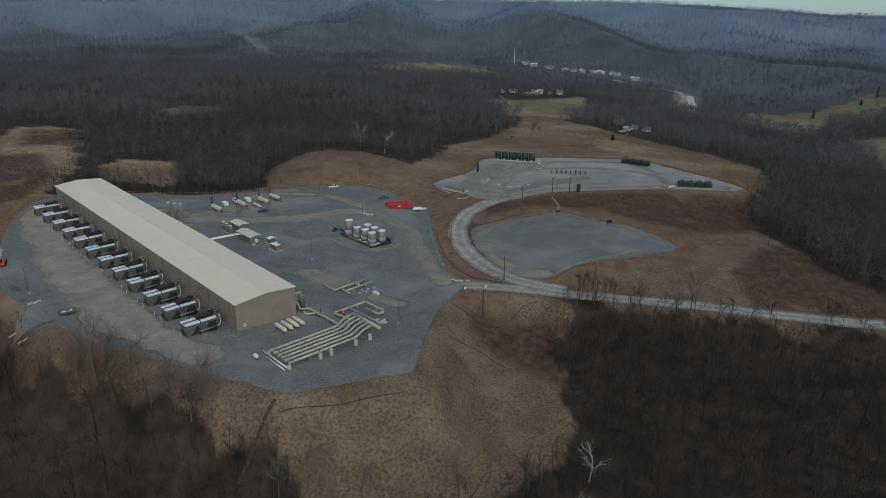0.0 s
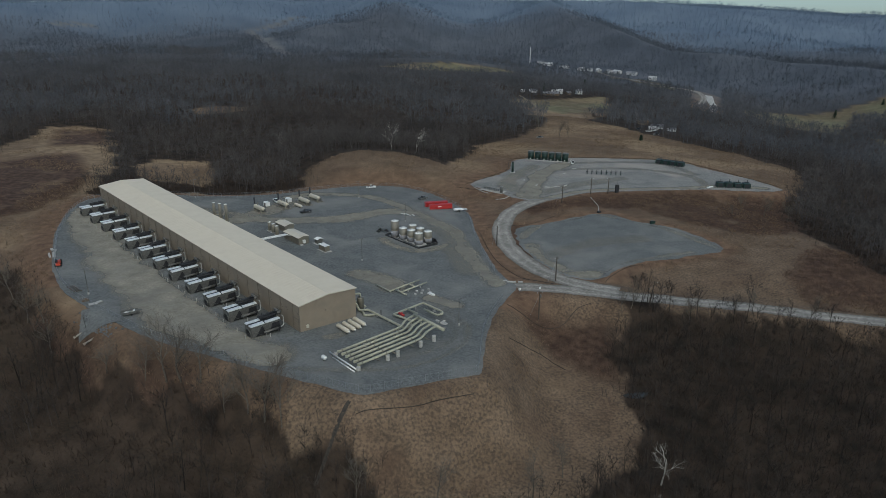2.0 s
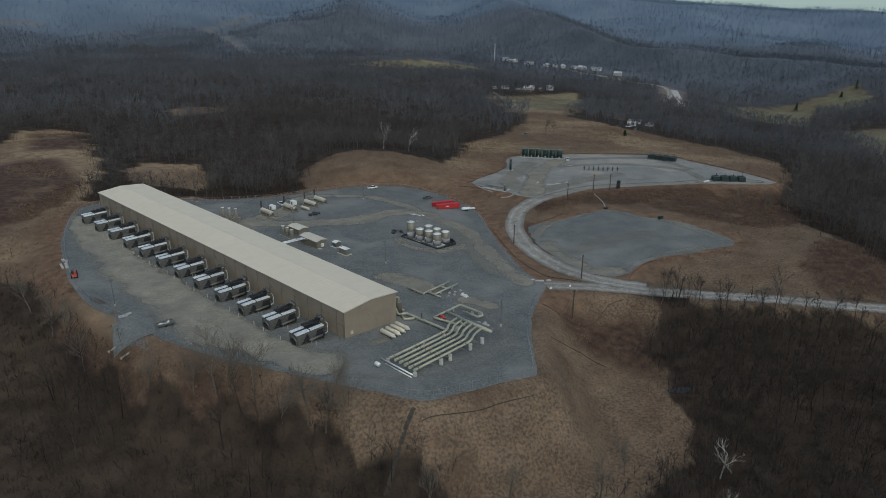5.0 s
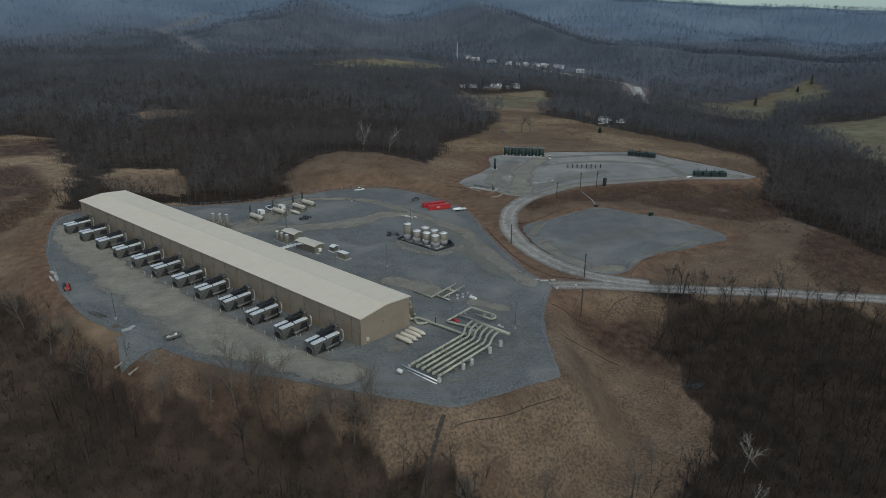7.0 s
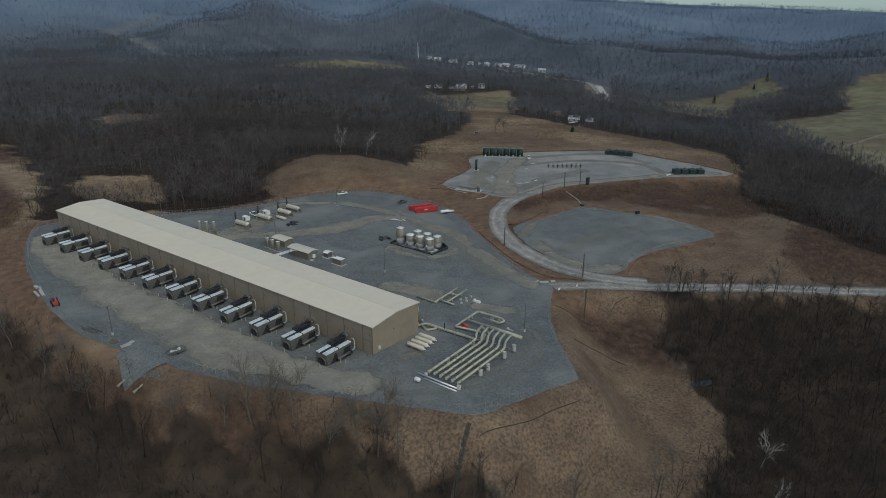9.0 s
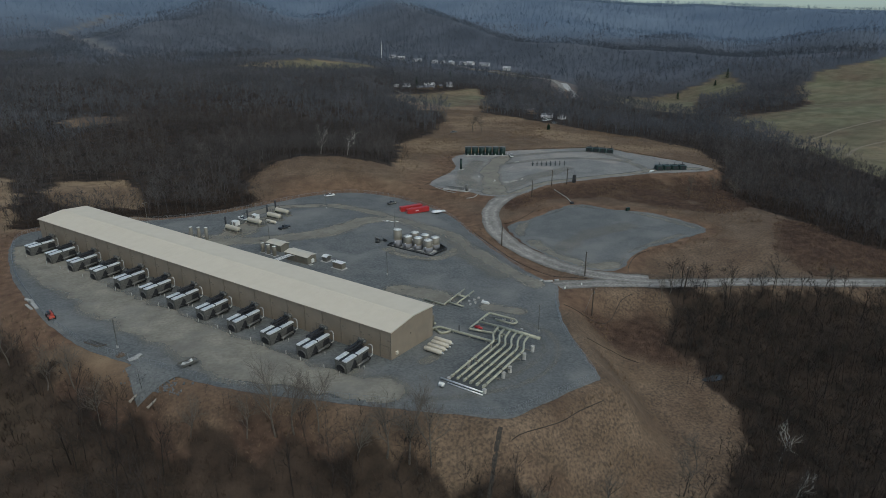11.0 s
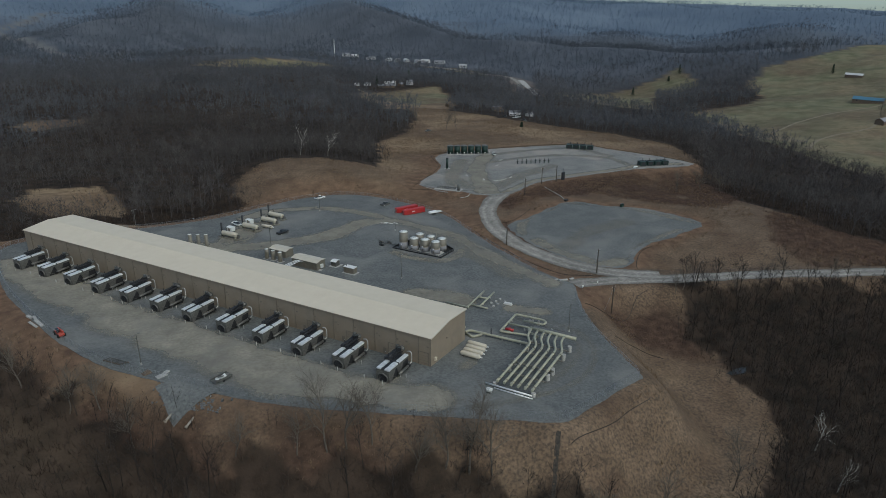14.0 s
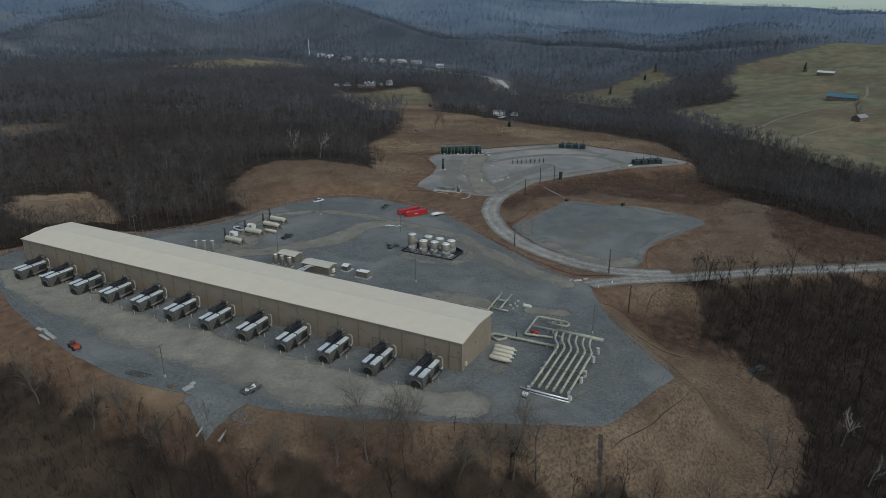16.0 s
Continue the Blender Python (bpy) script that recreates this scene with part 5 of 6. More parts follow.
def make_container(label, m):
    c = empty("shipping_container", m, label, "shipping container", "red containers")
    part("shell", box(-6.05, 6.05, -1.18, 1.18, 0.16, 2.56), "red", c)
    part("roof_panel", box(-6.03, 6.03, -1.16, 1.16, 2.563, 2.6), "red", c)
    for k in range(30):
        for s in (-1, 1):
            part("rib", box(-5.75 + k * 0.39, -5.58 + k * 0.39, s * 1.2 - 0.017, s * 1.2 + 0.017, 0.35, 2.4), "red", c)
    for x in (-6.0, 6.0):
        for y in (-1.15, 1.15):
            part("corner_post", box(x - 0.09, x + 0.09, y - 0.09, y + 0.09, 0.0, 2.62), "red", c)
    for y in (-0.6, 0.6):
        d = part("door_leaf", box(-6.13, -6.06, y - 0.55, y + 0.55, 0.25, 2.45), "red", c)
        part("lock_rod", tube([(-6.16, y, 0.25), (-6.16, y, 2.45)], 0.03, 5), "galvanised", d)
    part("marking", box(-1.6, 0.2, -1.235, -1.222, 1.3, 1.75), "sign", c, "pale marking bars")
    return c


make_container("red corrugated shipping container with a pale marking", spot_on(-21.0, 357.6, 14))
make_container("red corrugated shipping container behind another one", spot_on(-23.4, 362.4, 14))
flat = empty("flatbed_trailer", spot_on(-10.6, 354.6, 10), "white flatbed trailer parked beside red containers", "trailer")
part("deck", box(-3.6, 3.6, -1.1, 1.1, 0.85, 1.15, 0.03), "white", flat)
part("drawbar", tube([(3.6, 0, 0.9), (5.0, 0, 0.6)], 0.09, 6), "dull_steel", flat)
part("load", box(-3.2, 1.0, -0.9, 0.9, 1.153, 1.6, 0.04), "sign", flat)
for x in (-1.6, -0.6):
    for y in (-0.95, 0.95):
        part("wheel", tube([(x, y - 0.12, 0.4), (x, y + 0.12, 0.4)], 0.4, 12), "rubber", flat)

# a telehandler, timber mats and stacked pipe at the yard's edge
lift = empty("telehandler", spot_on(-164.0, 246.0, 115), "red telehandler parked on the yard edge", "loader")
part("chassis", box(-2.2, 2.2, -0.8, 0.8, 0.6, 1.3, 0.08), "orange", lift)
part("cab", box(-0.6, 0.7, 0.05, 0.85, 1.303, 2.4, 0.1), "glass", lift)
part("boom", tube([(-2.2, -0.45, 2.0), (2.9, -0.45, 1.3)], 0.24, 8), "orange", lift)
part("fork", box(2.9, 4.0, -1.0, 0.1, 0.35, 0.45), "dull_steel", lift)
part("carriage", box(2.75, 2.9, -1.1, 0.2, 0.35, 1.3), "black", lift)
for x in (-1.5, 1.5):
    for y in (-0.95, 0.95):
        part("wheel", tube([(x, y - 0.2, 0.6), (x, y + 0.2, 0.6)], 0.6, 14), "rubber", lift)


def slab_pile(name, m, sizes, mat, label, category):
    p = empty(name, m, label, category)
    for k, (x, y, lx, ly, z0, z1, turn) in enumerate(sizes):
        bm = box(-lx / 2, lx / 2, -ly / 2, ly / 2, z0, z1, 0.02)
        bmesh.ops.transform(bm, matrix=Matrix.Translation((x, y, 0)) @ Matrix.Rotation(radians(turn), 4, "Z"), verts=bm.verts)
        part("board", bm, mat, p)
    return p


slab_pile("timber_mats", spot_on(-171.5, 257.0, 118), [(0, 0, 6.0, 1.1, 0, 0.35, 0), (0.4, 1.6, 5.6, 0.8, 0, 0.25, 4), (4.8, -0.4, 3.0, 0.9, 0, 0.3, -8), (6.6, 0.6, 2.4, 1.0, 0, 0.5, 10)], "concrete", "pale timber mats stacked along the yard edge", "timber mats")
slab_pile("pallet_stack", spot_on(-138.4, 214.1, 30), [(0, 0, 2.2, 1.6, 0, 0.35, 0), (0.2, 0.1, 1.6, 1.3, 0.353, 0.6, 8)], "brown", "dark pallets on the gravel", "pallets")
slab_pile("steel_plates", spot_on(-134.6, 211.6, 30), [(0, 0, 2.8, 1.8, 0, 0.2, 0), (1.9, 0.8, 1.6, 1.2, 0, 0.3, 20)], "concrete", "pale steel plates lying on gravel", "plates")
pipes = empty("pipe_stack", spot_on(-146.5, 223.4, 138), "stack of dark pipes and timbers on gravel", "pipe stack")
for k in range(7):
    part("pipe", tube([(-3.4 + 0.2 * k, -0.9 + 0.32 * k, 0.2 + 0.25 * (k % 2)), (3.2 + 0.15 * k, -0.9 + 0.32 * k, 0.2 + 0.25 * (k % 2))], 0.15, 7), "dull_steel" if k % 2 else "brown", pipes)
scrap = empty("scrap_trailer", spot_on(-119.4, 204.9, 35), "small trailer loaded with white scrap sheets", "trailer")
part("bed", box(-2.6, 2.6, -1.1, 1.1, 0.6, 0.75), "dull_steel", scrap)
part("side_board", box(-2.6, 2.6, 1.1, 1.16, 0.6, 1.3), "dull_steel", scrap)
part("side_board", box(-2.6, 2.6, -1.16, -1.1, 0.6, 1.3), "dull_steel", scrap)
for k in range(7):
    bm = box(-0.8, 0.8, -0.5, 0.5, 0, 0.12)
    bmesh.ops.transform(bm, matrix=Matrix.Translation((-1.6 + 0.5 * k, 0.25 * math.sin(k * 2.1), 0.78 + 0.14 * (k % 4))) @ Euler((0.1 * k, 0.15 * (k % 3), k * 0.9)).to_matrix().to_4x4(), verts=bm.verts)
    part("scrap_sheet", bm, "white" if k % 3 else "dull_steel", scrap)
for y in (-1.0, 1.0):
    part("wheel", tube([(0, y - 0.12, 0.35), (0, y + 0.12, 0.35)], 0.35, 12), "rubber", scrap)

block = tagged(mesh_object("pipe_support_block", box(-0.35, 0.35, -0.35, 0.35, -0.2, 0.55, 0.04), "concrete"), "pale concrete pipe support block on gravel", "support block", "blocks by the meter skid")
block.matrix_world = local(5.5, -52.1)
for u, v in ((4.7, -54.3), (4.4, -56.9), (3.5, -49.7), (3.1, -52.3), (1.9, -55.6), (-12.0, -45.0), (-14.5, -46.0), (-15.5, -43.5), (-20.5, -42.0)):
    copy_thing(block, local(u, v))
pallet = slab_pile("pipe_pallet", local(0.2, -54.5), [(0, 0, 3.0, 1.2, 0.0, 0.3, 0), (0, 0.1, 2.6, 0.9, 0.303, 0.7, 4)], "white", "white fittings on a pallet", "pallet")
slab_pile("fitting_crate", local(-21.5, -41.0), [(0, 0, 2.4, 1.4, 0, 0.35, 0), (2.6, 0.6, 1.2, 1.0, 0, 0.5, 10)], "concrete", "pale crate of fittings by the launchers", "crate")
slab_pile("debris_sheets", local(90.0, -117.0), [(0, 0, 5.0, 0.5, 0, 0.15, 0), (2.0, 1.2, 3.0, 0.5, 0, 0.15, 15), (-3.0, -1.4, 2.0, 0.6, 0, 0.2, -10)], "white", "pale boards lying on the gravel", "boards")


# ---- lamps, poles, fence ----
def make_lamp():
    p = empty("yard_lamp", spot_on(-140.1, 219.9, 40), "slender grey yard lamp with two heads", "lamp post", "yard lamps")
    part("base", tube([(0, 0, -0.3), (0, 0, 0.7)], 0.32, 12), "concrete", p)
    part("post", tube([(0, 0, 0.7), (0, 0, 9.6)], 0.15, 8, None, 0.10), "dull_steel", p)
    part("cross_arm", tube([(-0.9, 0, 9.5), (0.9, 0, 9.5)], 0.05, 6), "dull_steel", p)
    for x in (-0.9, 0.9):
        head = part("lamp_head", box(x - 0.3, x + 0.3, -0.22, 0.22, 9.4, 9.58, 0.03), "dull_steel", p)
        part("lens", box(x - 0.2, x + 0.2, -0.15, 0.15, 9.37, 9.397), "sign", head)
    return p


lamp = make_lamp()
for x, y in ((-13.6, 208.6), (-52.2, 268.2), (-66, 372), (-150, 356), (-38, 330), (-95.4, 316.5)):
    copy_thing(lamp, spot_on(x, y, 40))


def make_pole(h, x, y, turn, label, transformer=False, lean=0.0):
    p = empty("utility_pole", spot_on(x, y, turn, -0.1) @ Matrix.Rotation(radians(lean), 4, "Y"), label, "utility pole", "poles by the road")
    part("shaft", tube([(0, 0, -0.4), (0, 0, h * 0.5), (0, 0, h)], 0.27, 9, None, 0.19), "pole", p)
    part("cross_arm", box(-1.2, 1.2, -0.16, -0.05, h - 0.7, h - 0.55), "pole", p)
    for x0 in (-1.05, 0, 1.05):
        part("insulator", tube([(x0, -0.1, h - 0.55), (x0, -0.1, h - 0.32)], 0.06, 6), "sign", p)
    if transformer:
        part("transformer", tube([(0.4, 0.1, h - 2.4), (0.4, 0.1, h - 1.4)], 0.28, 12), "dull_steel", p)
    part("guy_wire", tube([(0, 0, h - 1.0), (-3.6, 1.0, 0)], 0.03, 4), "wire", p)
    return p


make_pole(11.0, 15.5, 229.5, 20, "dark wooden utility pole beside the yard gate", True)
make_pole(10.5, 25.5, 257.5, 40, "dark wooden utility pole between the roads")
make_pole(9.5, 57.0, 236.5, 10, "leaning wooden utility pole beside the access road", False, 7)
make_pole(9.5, 5.0, 300.0, 60, "wooden utility pole on the bank by the loop road")
make_pole(9.5, 44.5, 366.0, 30, "wooden utility pole at the edge of the upper pad")
make_pole(9.5, 63.5, 384.0, 30, "wooden utility pole at the edge of the upper pad")
make_pole(9.5, 73.5, 385.5, 30, "wooden utility pole with wires at the pad edge")


def make_fence():
    f = empty("chain_link_fence", Matrix.Identity(4), "thin galvanised chain-link fence around the gravel yard", "fence")
    pts = []
    n = len(MAIN_LINE)
    carry = 0.0
    for i in range(n):
        a, b = MAIN_LINE[i], MAIN_LINE[(i + 1) % n]
        d = np.hypot(*(b - a))
        while carry < d:
            p = a + (b - a) * carry / d
            nrm = np.array([b[1] - a[1], a[0] - b[0]]) / d
            pts.append(p + nrm * 1.3)
            carry += 4.0
        carry -= d
    centre = np.array([-80.0, 280.0])
    post_bm = tube([(0, 0, -0.2), (0, 0, 2.2)], 0.05, 6)
    post = part("post", post_bm, "wire", f)
    wires = bmesh.new()
    prev = None
    for k, p in enumerate(pts):
        gate = np.hypot(p[0] - 6, p[1] - 247) < 13
        z = float(main_plane(*p)) + 0.1
        if not gate:
            if k == 0:
                post.location = (p[0], p[1], z)
            else:
                twin = new("post", post.data)
                twin.parent, twin.location = f, (p[0], p[1], z)
            if prev is not None:
                q, zq = prev
                for h in (0.15, 0.5, 0.85, 1.2, 1.55, 1.85, 2.1):
                    tube([(q[0], q[1], zq + h), (p[0], p[1], z + h)], 0.013 if h < 2 else 0.035, 3, wires, None, False)
            prev = (p, z)
        else:
            prev = None
    mesh = part("wire_mesh", wires, "wire", f)
    tagged(mesh, kind="stuff")
    return f


make_fence()


def make_sock(points, label="dark silt sock lying along the slope", r=0.12):
    pts = rounded(points, False, 5)
    z = ground(pts[:, 0], pts[:, 1]) + 0.08
    return tagged(mesh_object("silt_sock", tube([(a, b, c) for (a, b), c in zip(pts, z)], r, 6), "silt", None, "", True), label, "silt sock", "silt socks")


make_sock([(-10, 169), (-19, 165), (-27, 161), (-41, 156)])
make_sock([(3, 207), (10, 210), (16, 211), (22, 206)])
make_sock([(4, 229), (10, 226.5), (16, 226), (22, 229), (30, 236), (36, 238)])
make_sock([(-7, 403), (20, 441), (29, 478), (72, 484), (134, 479), (152, 459), (182, 398)], "dark silt sock bordering the upper pad")
make_sock([(-12, 396), (2, 390), (16, 384), (26, 376)], "dark silt sock below the upper pad")
make_sock([(45, 258), (49, 265), (58, 275), (66, 279)], "dark silt sock beside the lower pad")
make_sock([(14, 327), (22, 331), (30, 337), (38, 345)], "dark silt sock under the bank")
make_sock([(-2, 318), (1, 290), (5, 272), (14, 258), (24, 252)], "dark silt sock along the road ditch")


# ---- the upper pad ----
def make_green_tank():
    t = empty("green_tank", spot_on(40, 475.5, -16), "dark green upright tank in a row on the pad", "tank", "row of green tanks")
    part("shell", tube([(0, 0, 0), (0, 0, 5.6)], 2.05, 20), "green", t, "", True)
    part("lid", tube([(0, 0, 5.6), (0, 0, 5.85)], 2.08, 20, None, 0.6), "dull_steel", t, "grey tank top")
    part("manway", tube([(0, -2.0, 0.9), (0, -2.3, 0.9)], 0.4, 10), "white", t)
    part("hatch", tube([(0, 0.8, 5.7), (0, 0.8, 6.1)], 0.3, 8), "dull_steel", t)
    part("walkway", box(-2.2, 2.2, -2.6, -2.1, 4.9, 5.0), "green", t)
    return t


g = make_green_tank()
for k in range(1, 6):
    copy_thing(g, spot_on(40 + 4.5 * k, 475.5 - 1.3 * k, -16))
lining = slab_pile("tank_berm", spot_on(51.0, 468.6, -16), [(0, 0, 29, 0.35, -0.1, 0.5, 0), (-14.5, 4.5, 0.35, 9, -0.1, 0.5, 0), (14.5, 4.5, 0.35, 9, -0.1, 0.5, 0)], "concrete", "pale low berm wall before the green tanks", "berm")
flare = empty("combustor", spot_on(23.9, 435.5, 0), "slender dark green vapour combustor on a slab", "combustor")
part("slab", box(-1.6, 1.6, -1.6, 1.6, -0.1, 0.15), "concrete", flare)
part("shell", tube([(0, 0, 0.15), (0, 0, 6.4)], 0.75, 14), "green", flare, "", True)
part("rain_cap", tube([(0, 0, 6.4), (0, 0, 6.8)], 0.85, 14), "black", flare)
well = empty("wellhead", spot_on(70.7, 433.2, -10), "small dark wellhead with a valve tree", "wellhead", "row of wellheads")
part("casing", tube([(0, 0, -0.1), (0, 0, 1.0)], 0.32, 10), "green", well)
part("tree", tube([(0, 0, 1.0), (0, 0, 2.5)], 0.2, 8), "black", well)
part("wing_valve", tube([(-0.8, 0, 1.5), (0.8, 0, 1.5)], 0.16, 8), "black", well)
part("cap", tube([(0, 0, 2.5), (0, 0, 2.75)], 0.3, 8), "green", well)
for k in range(1, 8):
    copy_thing(well, spot_on(70.7 + 2.9 * k, 433.2 - 0.5 * k, -10))


def make_separator(m, label):
    s = empty("separator_unit", m, label, "separator", "green separators")
    part("housing", box(-2.0, 2.0, -2.4, 2.4, 0.25, 2.7, 0.08), "green", s)
    part("skid", box(-2.2, 2.2, -2.9, 2.9, -0.1, 0.24), "black", s)
    part("roof_vent", tube([(0.5, 1.2, 2.7), (0.5, 1.2, 4.2)], 0.16, 8), "black", s)
    part("front_door", box(-1.2, 1.2, -2.46, -2.403, 0.5, 2.4), "black", s)
    part("coil", tube([(-1.4, 0, 2.9), (1.4, 0, 2.9)], 0.2, 8), "black", s)
    return s


s1 = make_separator(spot_on(143.5, 404.0, -10), "dark green separator unit at the pad edge")
for k in range(1, 4):
    copy_thing(s1, spot_on(143.5 + 4.9 * k, 404.0 - 0.8 * k, -10))
s2 = make_separator(spot_on(125.5, 466.0, -34), "dark green line heater unit beside the far pad edge")
for k in range(1, 4):
    copy_thing(s2, spot_on(125.5 + 3.9 * k, 466.0 - 2.8 * k, -34))
slab_pile("pad_litter", spot_on(137.5, 401.5, 20), [(0, 0, 2.5, 1.2, 0, 0.4, 0), (-2.6, -0.8, 1.6, 1.0, 0, 0.6, 20)], "white", "white crates beside the separators", "crates")
panel = empty("instrument_panel", spot_on(79.0, 387.6, 20), "dark instrument panel tower at the pad edge", "panel")
part("frame", box(-1.0, 1.0, -0.5, 0.5, 0, 4.6, 0.05), "black", panel)
part("antenna", tube([(0, 0, 4.6), (0, 0, 7.5)], 0.06, 6), "dull_steel", panel)
meter = empty("meter_run", spot_on(7.5, 388.0, -38), "grey meter run with a railing", "meter run")
for y in (0, 1.6, 3.2):
    part("pipe", tube([(-6.5, y, 0.8), (4.5, y, 0.8)], 0.16, 8), "dull_steel", meter)
for k in range(9):
    part("valve", tube([(-6 + k * 1.25, 1.6, 0.3), (-6 + k * 1.25, 1.6, 1.7)], 0.18, 7), "dull_steel", meter)
part("vessel", tube([(6.4, 1.0, 0), (6.4, 1.0, 3.6)], 0.9, 14), "dull_steel", meter, "", True)
part("slab", box(-7.5, 7.8, -1.2, 4.4, -0.1, 0.12), "concrete", meter)
for x, y, s, t in ((56, 433, 1.6, 20), (35, 402, 2.2, 60), (41, 398, 2.6, -20), (46, 399, 2.0, 10), (52, 402, 1.8, 40), (29, 414, 1.8, 70), (64, 446, 1.7, 0)):
    slab_pile("stone_slab", spot_on(x, y, t), [(0, 0, s, s * 0.5, -0.05, 0.25, 0), (s, 0.4, s * 0.6, 0.5, -0.05, 0.2, 25)], "concrete", "pale broken stone slabs on the pad", "stones")
drain = slab_pile("drain_box", spot_on(61.5, 351, 30), [(0, 0, 1.6, 1.4, -0.2, 0.9, 0)], "black", "dark drain inlet box at the pad corner", "drain")
cab = slab_pile("valve_cabinet", spot_on(84.0, 332.5, 30), [(0, 0, 1.8, 1.0, -0.2, 1.7, 0), (2.0, 0.2, 0.7, 0.7, -0.2, 1.2, 0)], "green", "grey-green valve cabinet on the pad edge", "cabinet")

# a gate keypad, signs and pale stones at the yard entrance
for x, y in ((9.5, 240.5), (17.5, 243.5)):
    sgn = empty("gate_post_sign", spot_on(x, y, 30), "small white sign on a post by the gate", "sign", "signs by the gate")
    part("post", tube([(0, 0, -0.2), (0, 0, 1.9)], 0.06, 6), "dull_steel", sgn)
    part("panel", box(-0.45, 0.45, -0.04, 0.04, 1.1, 1.95, 0.02), "white", sgn)
slab_pile("gate_stones", spot_on(7.5, 251.5, -8), [(0, 0, 3.2, 1.0, -0.05, 0.3, 0), (3.4, 0.5, 1.8, 0.9, -0.05, 0.35, 15), (-2.6, 0.8, 1.4, 0.8, -0.05, 0.3, 40)], "concrete", "pale flat stones beside the entrance", "stones")


# ---- culverts and riprap on the slope ----
def make_riprap():
    rng = np.random.default_rng(12)
    stone = bmesh.new()
    bmesh.ops.create_icosphere(stone, subdivisions=1, radius=1.0)
    for v in stone.verts:
        v.co *= 0.8 + 0.35 * math.sin(v.co.x * 7 + v.co.y * 5 + v.co.z * 3)
    data = bpy.data.meshes.new("stone")
    stone.to_mesh(data)
    stone.free()
    data.materials.append(M["stone"])
    chute = empty("riprap_chute", spot_on(-127, 200, 0, 0), "grey riprap stones in a chute below the yard", "riprap")
    inverse = chute.matrix_world.inverted()
    n = 0
    while n < 260:
        s, w = rng.random(), rng.normal(0, 1)
        x, y = -128.5 + s * 1.0 - w * 3.8, 205.5 - s * 9.5 + w * 2.6
        if inside(np.array([x]), np.array([y]), MAIN_LINE)[0]:
            continue
        ob = new("stone", data)
        ob.parent = chute
        k = 0.26 + 0.26 * rng.random()
        ob.matrix_local = inverse @ Matrix.Translation((x, y, at_ground(x, y) + 0.05)) @ Euler((rng.random() * 6, rng.random() * 6, rng.random() * 6)).to_matrix().to_4x4() @ Matrix.Diagonal((k * 1.3, k, k * 0.8, 1))
        n += 1


make_riprap()
ribbon("riprap_bed", np.array([(-130.5, 208.5), (-129.6, 206), (-128.7, 203.5), (-127.8, 201), (-126.9, 198.5), (-126.2, 196.5)], float), 6.0, "gravel", 0.45, "grey gravel apron under the riprap")
for x, y in ((-132.5, 197.3), (-127.6, 193.5)):
    c = empty("culvert_pipe", Matrix.Translation((x, y, at_ground(x, y) + 0.35)) @ Matrix.Rotation(radians(230), 4, "Z") @ Matrix.Rotation(radians(14), 4, "Y") @ Matrix.Diagonal((0.62, 0.62, 0.62, 1)), "pale corrugated culvert pipe on the slope", "culvert", "culverts")
    part("barrel", tube([(-2.4 + 0.2 * k, 0, 0) for k in range(25)], 0.42, 12, None, None, False), "wood", c, "", True)
    for k in range(12):
        part("corrugation", tube([(-2.3 + k * 0.4, 0, 0), (-2.2 + k * 0.4, 0, 0)], 0.48, 12), "concrete", c)
    part("end_section", tube([(2.4, 0, 0), (3.6, 0, -0.1)], 0.45, 12, None, 0.75, False), "wood", c)

pond_line = [(42 + 5.2 * math.cos(a) * (1 + 0.15 * math.sin(3 * a)), 195.5 + 4.0 * math.sin(a) * (1 + 0.12 * math.cos(2 * a))) for a in np.linspace(0, 2 * math.pi, 28, endpoint=False)]
level = sorted(at_ground(*p) for p in pond_line)[10] + 0.05
tagged(mesh_object("pond", prism(pond_line, level - 2.5, level), "water"), "small still pond below the slope", "pond", kind="structure")


# ---- trees that stand alone ----
def grow(trunk, crown, p, d, length, radius, depth, rng, sides=6, top=True):
    """One limb and, from it, its branches."""
    pts, r = [p], radius
    q, way = p.copy(), d.normalized()
    n = 4 if depth > 1 else 2 if depth else 1
    for k in range(n):
        way = (way + Vector(rng.normal(0, 0.13, 3)) + Vector((0, 0, 0.07))).normalized()
        q = q + way * length / n
        pts.append(q.copy())
    tube(pts, radius, sides if depth > 2 else 3, trunk if top else crown, radius * (0.5 if depth > 1 else 0.3), False)
    if depth == 0:
        return
    count = {4: 9, 3: 6, 2: 5, 1: 5}[depth]
    for k in range(count):
        s = 0.35 + 0.65 * (k + rng.random()) / count if depth > 3 else 0.25 + 0.75 * (k + rng.random()) / count
        i = min(int(s * n), n - 1)
        root = pts[i].lerp(pts[i + 1], s * n - i)
        axis = Vector(rng.normal(0, 1, 3)).cross(way).normalized()
        turn = way.copy()
        turn.rotate(Matrix.Rotation(radians(22 + 26 * rng.random()), 3, axis))
        grow(trunk, crown, root, turn, length * (0.44 + 0.18 * rng.random()), radius * 0.42, depth - 1, rng, sides, False)


def make_tree(x, y, h, seed, mat, label, lean=(0, 0), depth=4):
    rng = np.random.default_rng(seed)
    t = empty("tree", Matrix.Translation((x, y, at_ground(x, y) - 0.2)), label, "tree")
    trunk, crown = bmesh.new(), bmesh.new()
    grow(trunk, crown, Vector((0, 0, 0)), Vector((lean[0], lean[1], 1)), h * 0.72, 0.013 * h + 0.04, depth, rng)
    part("trunk", trunk, mat, t)
    part("crown", crown, mat, t, "fine bare branches")
    return t


